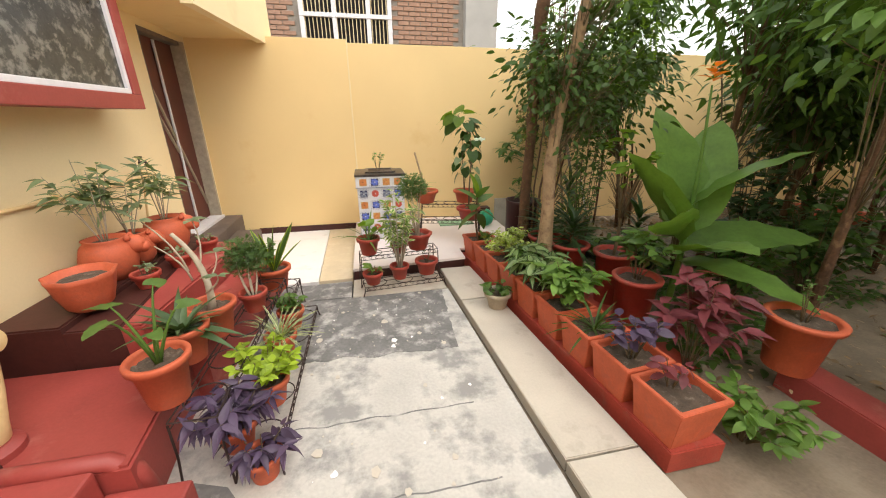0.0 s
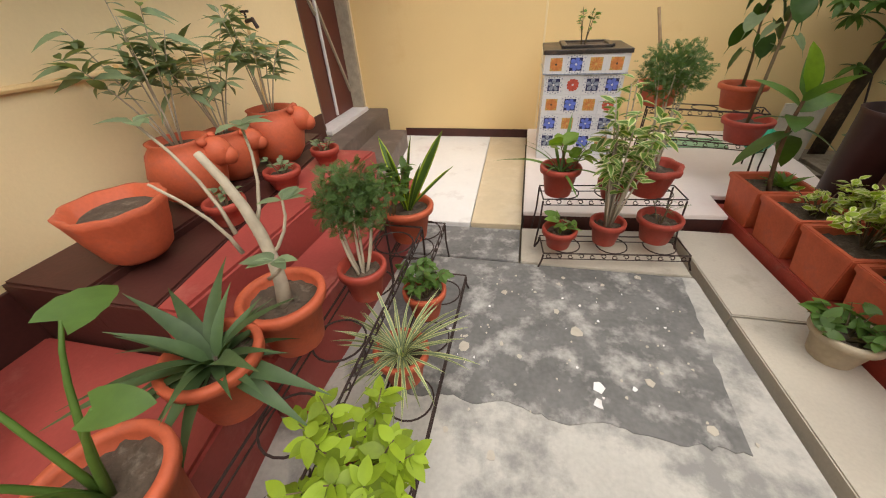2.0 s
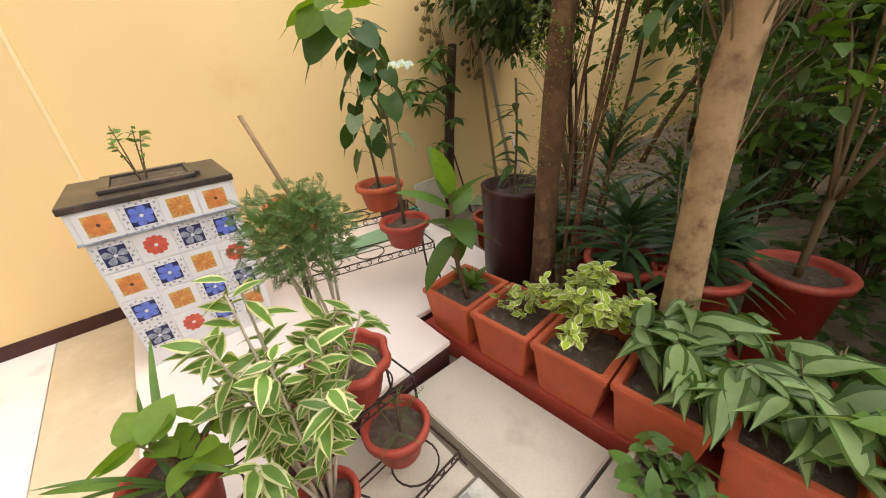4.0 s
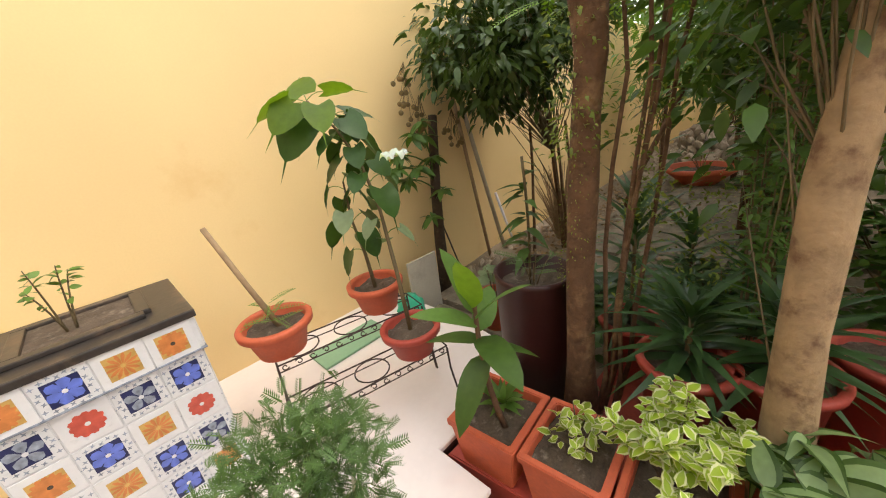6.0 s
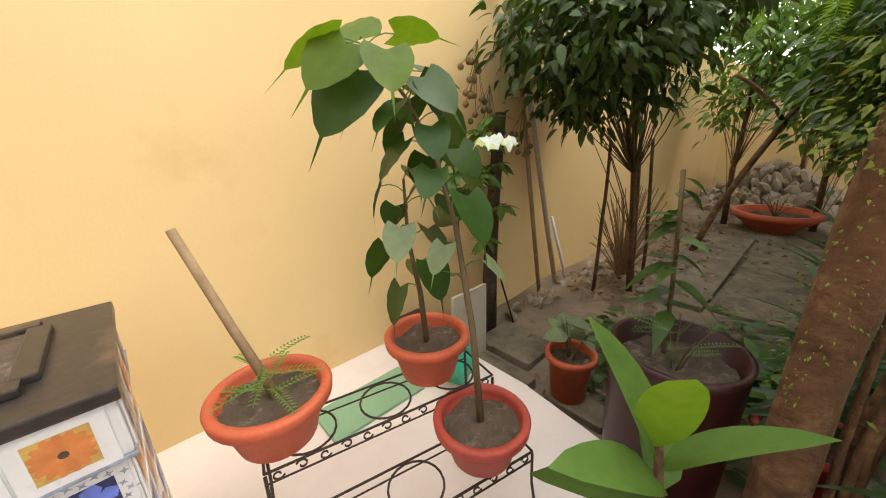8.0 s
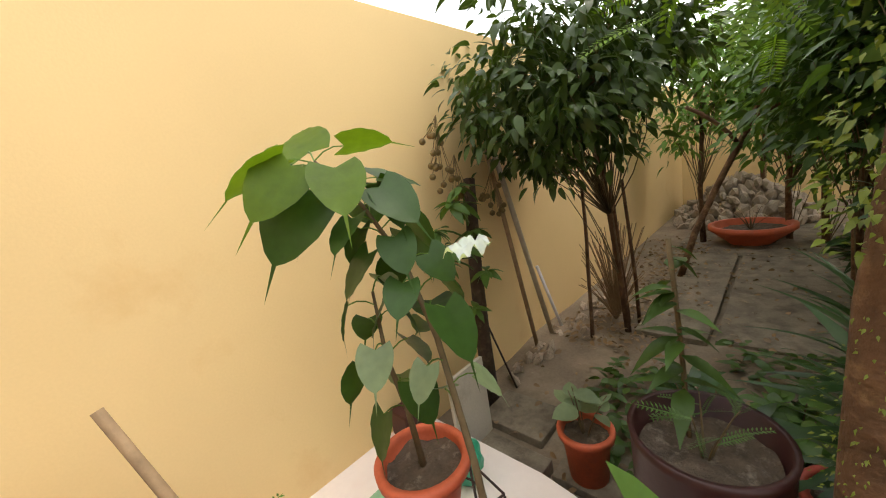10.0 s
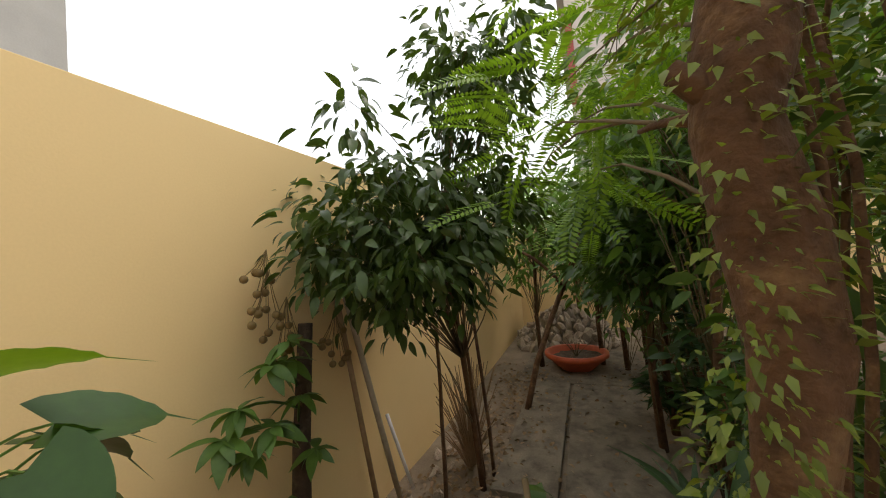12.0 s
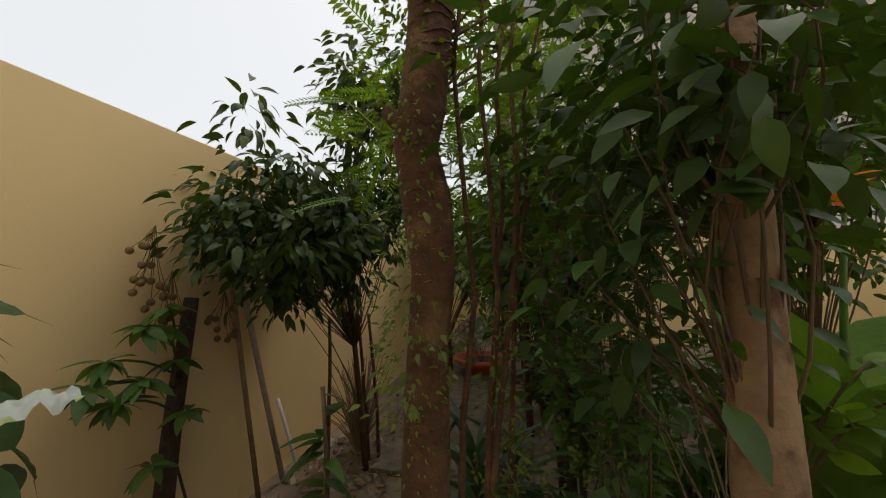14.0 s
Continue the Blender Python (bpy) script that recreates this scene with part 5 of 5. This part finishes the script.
for k, (dx, dy, tx, ty) in enumerate(((0.1, -0.1, 0.2, -0.22), (0.15, -0.14, 0.3, -0.3), (0.05, -0.1, 0.1, -0.26), (0.03, -0.1, 0.04, -0.12), (0.06, -0.15, 0.1, -0.17))):
    ob = bmesh.new()
    limb(ob, (dx, dy, 0), (tx, ty, 2.4), 0.011, 0.005, (0.03, 0.02, 0), 8, 8, 0.05)
    part("side_stem", ob, M["bark"], one, "slender side stem", True)
# climber on the trunk and on the side stems
cr = random.Random(29)
L_vine = blade(0.036, 0.016, "lance", 3, 0.2, 0.3)
lv = Leaves()
for k in range(5200):
    big = 1.0
    if k % 3 == 0:
        z, a = cr.uniform(1.25, 2.4), cr.uniform(0, 6.28)
        d = 0.05 + abs(cr.gauss(0, 0.065))
        q = Vector((d * math.cos(a), 0.02 + d * math.sin(a), z))
        if q.x < -0.16 or (q.y > 0.09 and z < 1.7) or noise.noise(q * 3.5) < (1.6 - z) * 0.5 - 0.15:
            continue
    elif k % 4 == 0:
        z, a = cr.uniform(0.75, 1.72), cr.uniform(0, 6.28)
        d = cr.uniform(0.05, 0.075)
        big = 0.45
        q = Vector((d * math.cos(a), d * math.sin(a) + 0.01, z))
        if noise.noise(q * 5) < -0.05:
            continue
    else:
        i = cr.randint(0, 4)
        z = cr.uniform(0.7, 2.45)
        sx, sy = ((0.16, -0.17), (0.28, -0.24), (0.1, -0.2), (0.38, -0.34), (0.24, -0.4))[i]
        q = Vector((sx + cr.gauss(0, 0.045), sy + cr.gauss(0, 0.045), z))
        if noise.noise(q * 4.5) < -0.12:
            continue
        a = cr.uniform(0, 6.28)
    lv.add(L_vine, aim(q, (math.cos(a), math.sin(a), cr.uniform(-0.9, 0.5)), big * cr.uniform(0.4, 0.85), cr.gauss(0, 0.5)))
leaf_part(lv, M["l_climb"], one, "climber", "small-leaved yellowish climber", "stuff")
shrub("hedge_shrub", "tall airy shrub with light green pointed leaves", (2.62, 2.3, -0.06), (0.24, 0.2, 2.3), blade(0.06, 0.022, "lance", 4, 0.2, 0.3), 900, M["l_mid"], cr, "bush", joined=True, stems=12, hollow=0.25, flat=0.02, scale=(0.6, 1.2), stem_r=0.0038)
# smaller-leaved tree next to it
tree("guava_tree", "tree with a smooth pale mottled trunk and oval leaves", (2.2, 2.15, -0.06),
     [(0, 0, 0), (0.0, 0.01, 0.4), (0.015, 0.04, 0.8), (0.0, 0.05, 1.2), (0.03, 0.04, 1.6), (0.1, 0.0, 2.1), (0.16, -0.05, 2.8)],
     [0.085, 0.066, 0.056, 0.053, 0.044, 0.038, 0.03],
     cloud((0.45, 0.12, 1.75), (0.62, 0.42, 0.75), 46, 31, 0.1) + cloud((0.3, -0.1, 2.7), (0.8, 0.7, 0.5), 30, 33, 0.1) + cloud((-0.02, 0.16, 1.85), (0.3, 0.2, 0.4), 22, 37, 0.1), blade(0.075, 0.034, "oval", 4, 0.2, 0.3), 26, [M["l_dark"]], 6, 0.35, 0.12, twig=0.0018, scale=(0.7, 1.2), bark="palebark")
# fruit tree leaning over the wall
fruit_tree = tree("fruit_tree", "fruit tree with dark drooping leaves and brown fruit", (4.25, 3.86, -0.06),
     [(0, 0, 0), (-0.05, 0.02, 0.5), (-0.12, 0.04, 1.0), (-0.22, 0.06, 1.5), (-0.3, 0.05, 2.0), (-0.22, -0.05, 2.7)],
     [0.024, 0.021, 0.02, 0.019, 0.018, 0.014],
     cloud((-0.8, 0.12, 1.84), (0.66, 0.55, 0.6), 125, 41, 0.05) + cloud((-0.5, -0.3, 2.85), (0.38, 0.42, 0.7), 44, 43, 0.1) + cloud((-0.35, -0.25, 2.1), (0.4, 0.4, 0.5), 34, 45, 0.1) + [(-1.25, 0.08, 2.45), (-1.22, 0.1, 2.36)],
     blade(0.1, 0.042, "oval", 5, 0.25, 0.4), 24, M["l_fruit"], 8, 0.6, 0.085, 0.0022, scale=(0.6, 1.1))
for k, (dx, dy, tx, ty) in enumerate(((0.12, 0.03, -0.06, 0.05), (0.18, -0.04, 0.0, -0.02), (-0.25, 0.2, -0.3, 0.16))):
    ob = bmesh.new()
    limb(ob, (dx, dy, 0), (tx, ty, 1.25), 0.016, 0.012, (0.02, 0, 0), 7, 6, 0.01)
    part("stem", ob, M["bark"], fruit_tree, "", True)
cl = random.Random(5)
for k in range(46):
    base = Vector(cl.choice(((-1.36, 0.5, 1.57), (-1.3, 0.46, 1.44), (-0.97, 0.46, 1.32), (-1.38, 0.48, 1.66), (-0.85, -0.2, 1.85))))
    q = base + Vector((cl.gauss(0, 0.05), cl.gauss(0, 0.05), cl.uniform(-0.14, 0.06)))
    o = bmesh.new()
    bmesh.ops.create_icosphere(o, subdivisions=2, radius=0.019)
    o.transform(Matrix.Translation(q))
    tube([q + Vector((0, 0, 0.01)), (q + base) / 2 + Vector((0, 0, 0.07)), base + Vector((0, 0, 0.16))], 0.0016, 4, o)
    part("fruit", o, M["fruit"], fruit_tree, "", True)
# stump with shoots
st = thing("sprouting_stump", "dark sawn-off stump with fresh leafy shoots", "tree", (2.93, 4.3, -0.06))
part("trunk", tube([(0, 0, 0), (0.01, 0.0, 0.5), (0.07, 0.03, 0.9), (0.17, 0.06, 1.45)], [0.055, 0.046, 0.042, 0.036], 10), M["darkbark"], st, "dark rough stump", True)
lv = Leaves()
L_shoot = blade(0.14, 0.055, "oval", 6, 0.2, 0.35)
for cx, cy, cz, n in ((-0.3, -0.05, 1.22, 13), (-0.16, -0.06, 1.34, 12), (0.0, -0.05, 1.16, 10), (-0.26, -0.04, 1.04, 12), (-0.02, 0.0, 1.32, 12), (0.06, -0.06, 0.9, 11), (-0.1, -0.06, 0.72, 11), (-0.2, -0.1, 1.12, 14), (-0.36, -0.04, 1.14, 10), (-0.08, -0.08, 1.42, 10)):
    part("twig", tube(bend((0.05, 0.02, cz - 0.14), (cx, cy, cz), (0, 0, 0.03), 4), 0.006, 5), M["l_mid"], st, "", True)
    for k in range(n):
        a = k * 2.4 + cz * 9
        lv.add(L_shoot, aim((cx, cy, cz), (math.cos(a), math.sin(a), rng.uniform(-0.7, 0.35)), rng.uniform(0.6, 1.05), rng.gauss(0, 0.3)))
leaf_part(lv, M["l_mid"], st, "shoot", "fresh leafy shoots", "stuff")

# ---- along the wall ----
for name, label, a, b, r, m in (("wooden_pole", "brown wooden pole leaning on the yellow wall", (3.69, 4.38, -0.05), (3.46, 4.47, 1.6), 0.017, "wood"), ("plastic_pole", "cream plastic pole leaning on the yellow wall", (3.92, 4.36, -0.05), (3.52, 4.46, 1.6), 0.02, "whitestem"), ("white_rod", "short white plastic rod standing at the wall", (4.1, 4.36, -0.05), (3.97, 4.47, 0.56), 0.014, "whitemetal"), ("steel_rod", "short thin steel rod at the wall", (3.15, 4.25, -0.05), (3.12, 4.46, 0.55), 0.007, "iron")):
    solid(name, tube([a, ((a[0] + b[0]) / 2, (a[1] + b[1]) / 2, (a[2] + b[2]) / 2), b], r, 10), M[m], label, "pole", smooth=True)
bush = thing("dry_bush", "leafless brown twiggy bush by the wall", "bush", (4.45, 4.02, -0.06))
db = bmesh.new()
for k in range(120):
    a = rng.uniform(0, 6.28)
    t = Vector((0.32 * math.cos(a) * rng.random(), 0.3 * math.sin(a) * rng.random(), rng.uniform(0.3, 0.85)))
    tube(bend((0, 0, 0), t, (0.02, 0, 0.05), 3), [0.007, 0.005, 0.004, 0.003], 4, db)
tagged(part("twig", db, M["wood"], bush), kind="stuff")
blk = solid("red_block", box(2.28, 2.46, 4.34, 4.48, 0.105, 0.25, 0.008), M["maroon"], "dark red box against the wall on the platform", "box")
for k, (x0, x1, y0, y1, z) in enumerate(((2.36, 2.66, 3.74, 4.1, 0.02), (2.6, 2.9, 3.36, 3.72, -0.01), (2.75, 3.05, 3.85, 4.25, 0.0), (4.2, 6.5, 3.33, 3.8, 0.0), (6.54, 8.2, 2.4, 4.0, -0.02), (4.25, 6.5, 2.55, 3.29, -0.01))):
    solid("stone_slab", box(x0, x1, y0, y1, -0.1, z, 0.008), M["gardenslab"], "weathered grey stone slab on the earth", "slab", "garden slabs")
leanb = solid("plywood_board", box(2.46, 2.74, 4.16, 4.18, -0.06, 0.42, 0.003), M["slab"], "weathered board leaning near the wall", "board")
bowl = pot("wide orange bowl planter on the stone path", (7.2, 3.26, -0.04), 0.44, 0.26, "terracotta", 0.03, "", "bowl", 0.04, "bowl_planter")
shrub("dry_seedling", "dry sparse stems in the bowl planter", (7.2, 3.26, 0.16), (0.24, 0.24, 0.35), L_small, 30, M["l_dry"], rng, stems=10)
lean = thing("leaning_tree", "slanting grey tree trunk with dark leaves", "tree", (5.6, 3.75, -0.06))
lb = bmesh.new()
limb(lb, (0, 0, 0), (0.35, -0.55, 1.5), 0.034, 0.028, (0, 0.05, 0), 10, 6, 0.03)
limb(lb, (0.35, -0.55, 1.5), (0.4, -1.0, 2.8), 0.028, 0.02, (0, 0, 0), 9, 4, 0.03)
limb(lb, (0.3, -0.48, 1.3), (0.0, -0.1, 1.75), 0.02, 0.018, (0, 0, 0.05), 8, 4, 0.02)
limb(lb, (0.36, -0.58, 1.55), (0.2, -1.7, 2.0), 0.02, 0.016, (0, 0, 0.05), 8, 4, 0.02)
part("trunk", lb, M["bark"], lean, "", True)
lv = Leaves()
lr = random.Random(77)
for c in cloud((0.2, -0.95, 1.95), (0.8, 0.95, 0.75), 60, 55, 0.1):
    for k in range(17):
        d = Vector((lr.gauss(0, 1), lr.gauss(0, 1), lr.gauss(0, 0.7)))
        lv.add(L_mango, aim(Vector(c) + d * 0.12, (d.x, d.y, d.z * 0.3 - 0.5), lr.uniform(0.7, 1.3), lr.gauss(0, 0.5)))
leaf_part(lv, [M["l_mid"]], lean, "crown")

# ---- garden backdrop of trees and bushes ----
spots = ((3.7, 1.1, 2.5, 0.6, 0.8, "l_light"), (4.1, 2.35, 2.6, 0.8, 0.85, "l_mid"), (4.7, 0.6, 2.5, 1.0, 1.3, "l_dark"), (5.8, 1.9, 2.4, 1.0, 1.2, "l_light"), (6.6, 0.2, 2.8, 1.3, 1.6, "l_mid"), (7.6, 2.3, 2.5, 1.1, 1.5, "l_mid"), (9.2, 3.2, 2.4, 0.8, 1.2, "l_light"), (5.1, 2.55, 1.9, 0.55, 0.8, "l_dark"), (7.4, 2.9, 1.9, 0.7, 1.1, "l_mid"), (4.9, 2.25, 2.2, 0.6, 0.8, "l_mid"), (7.2, 3.75, 2.2, 0.7, 1.0, "l_light"), (7.2, 2.6, 1.9, 0.8, 1.3, "l_mid"), (5.4, 2.4, 1.7, 0.55, 0.9, "l_dark"), (8.9, 0.8, 3.0, 1.3, 1.8, "l_dark"), (4.3, -1.2, 2.4, 1.2, 1.4, "l_mid"), (6.3, -2.2, 2.8, 1.5, 1.7, "l_dark"))
for k, (x, y, z, hw, hh, m) in enumerate(spots):
    tree("garden_tree", "leafy garden tree with a slim trunk", (x, y, -0.06), [(0, 0, 0), (0.04, 0.03, z * 0.35), (0.0, 0.0, z * 0.7), (0.05, 0, z)], [0.035, 0.03, 0.024, 0.014],
         cloud((0, 0, z), (hw, hw, hh), 70, 60 + k, 0.15), (L_wide, L_mango, blade(0.12, 0.055, "oval", 4, 0.2, 0.3))[k % 3], 19, M[m], 90 + k, 0.4, 0.16, twig=0.0025, group="garden trees", scale=(0.8, 1.4), seg=9)
for k, (x, y, hw, h, m) in enumerate(((3.4, 2.45, 0.25, 0.5, "l_deep"), (3.7, 1.7, 0.4, 0.9, "l_mid"), (4.6, 1.7, 0.45, 1.0, "l_dark"), (3.5, 0.2, 0.45, 0.8, "l_mid"), (5.6, 0.7, 0.6, 1.1, "l_mid"), (5.2, 2.2, 0.4, 1.1, "l_dark"), (6.9, 2.1, 0.6, 1.0, "l_mid"), (3.9, -0.7, 0.6, 1.0, "l_dark"), (7.9, 0.9, 0.8, 1.2, "l_mid"), (3.15, 3.2, 0.24, 0.34, "l_deep"), (4.5, 2.3, 0.35, 1.5, "l_deep"), (3.75, 2.3, 0.3, 1.5, "l_mid"), (3.3, 2.9, 0.22, 0.3, "l_mid"), (5.6, 2.35, 0.4, 0.7, "l_deep"))):
    shrub("garden_bush", "dense leafy garden bush", (x, y, -0.08), (hw, hw, h), L_mango if m == "l_deep" else L_wide, 300, M[m], rng, "bush", joined=True, stems=16, hollow=0.3, flat=0.05, scale=(0.8, 1.4), group="garden bushes", stem_r=0.007)
gc = Leaves()
gr = random.Random(17)
for k in range(3600):
    x, y = gr.uniform(2.7, 5.2), gr.uniform(0.9, 3.75)
    if noise.noise(Vector((x * 1.3, y * 1.3, 0))) < -0.1 or (x > 4.1 and y > 2.35) or (x > 3.6 and y > 3.2):
        continue
    a = gr.uniform(0, 6.28)
    gc.add(L_wide, aim((x, y, gr.uniform(-0.04, 0.12)), (math.cos(a), math.sin(a), 0.15), gr.uniform(0.5, 1.0), gr.gauss(0, 0.3)))
tagged(new("ground_cover", gc.mesh("ground_cover", [M["l_dark"]])), "low dark-green creeping ground cover on the earth", "ground cover", kind="stuff")
dl = Leaves()
for k in range(2200):
    x, y = (gr.uniform(2.4, 7.5), gr.uniform(0.5, 4.4)) if k % 3 else (gr.uniform(3.8, 6.8), gr.gauss(3.9, 0.25))
    if y > 4.45:
        continue
    a = gr.uniform(0, 6.28)
    dl.add(L_oval, aim((x, y, gr.uniform(-0.02, 0.012)), (math.cos(a), math.sin(a), gr.gauss(0, 0.15)), gr.uniform(0.6, 1.3), gr.gauss(0, 0.5)))
tagged(new("leaf_litter", dl.mesh("leaf_litter", [M["l_dry"]])), "scattered dry leaf litter on the earth", "leaf litter", kind="stuff")
heap = thing("stone_pile", "heap of broken stones and bricks by the far wall", "stone pile", (9.1, 3.5, -0.05))
sr = random.Random(3)
stones = []
for k in range(6):
    o = bmesh.new()
    bmesh.ops.create_icosphere(o, subdivisions=1, radius=1)
    for v in o.verts:
        v.co *= sr.uniform(0.75, 1.15)
    stones.append(finish("stone", o, M["stone"]))
for k in range(220):
    a, q = sr.uniform(0, 6.28), sr.random() ** 0.6
    ob = new("stone", stones[k % 6])
    ob.parent = heap
    ob.location = (1.3 * q * math.cos(a), 0.95 * q * math.sin(a), (1 - q) * 0.75 * sr.uniform(0.6, 1.0) + 0.03)
    ob.rotation_euler = (sr.uniform(0, 6), sr.uniform(0, 6), sr.uniform(0, 6))
    s = sr.uniform(0.06, 0.13)
    ob.scale = (s * 1.4, s, s * 0.7)

for k in range(26):
    ob = new("broken_stone", stones[k % 6])
    ob.location = (sr.uniform(3.1, 4.9), 4.36 - abs(sr.gauss(0, 0.12)), -0.03)
    ob.rotation_euler = (sr.uniform(0, 6), sr.uniform(0, 6), sr.uniform(0, 6))
    q = sr.uniform(0.025, 0.06)
    ob.scale = (q * 1.5, q, q * 0.7)
    tagged(ob, "broken stone lying at the foot of the wall", "stone", "rubble stones")
film = bmesh.new()
bmesh.ops.create_grid(film, x_segments=12, y_segments=8, size=1)
for v in film.verts:
    v.co = Vector((2.0 + v.co.x * 0.06, 3.5 + v.co.y * 0.03, 1.27 + 0.03 * noise.noise(v.co * 2.2) - 0.02 * v.co.y * v.co.y))
solid("plastic_film", film, M["clear"], "crumpled piece of cloudy plastic caught on the sapling", "plastic film", smooth=True)
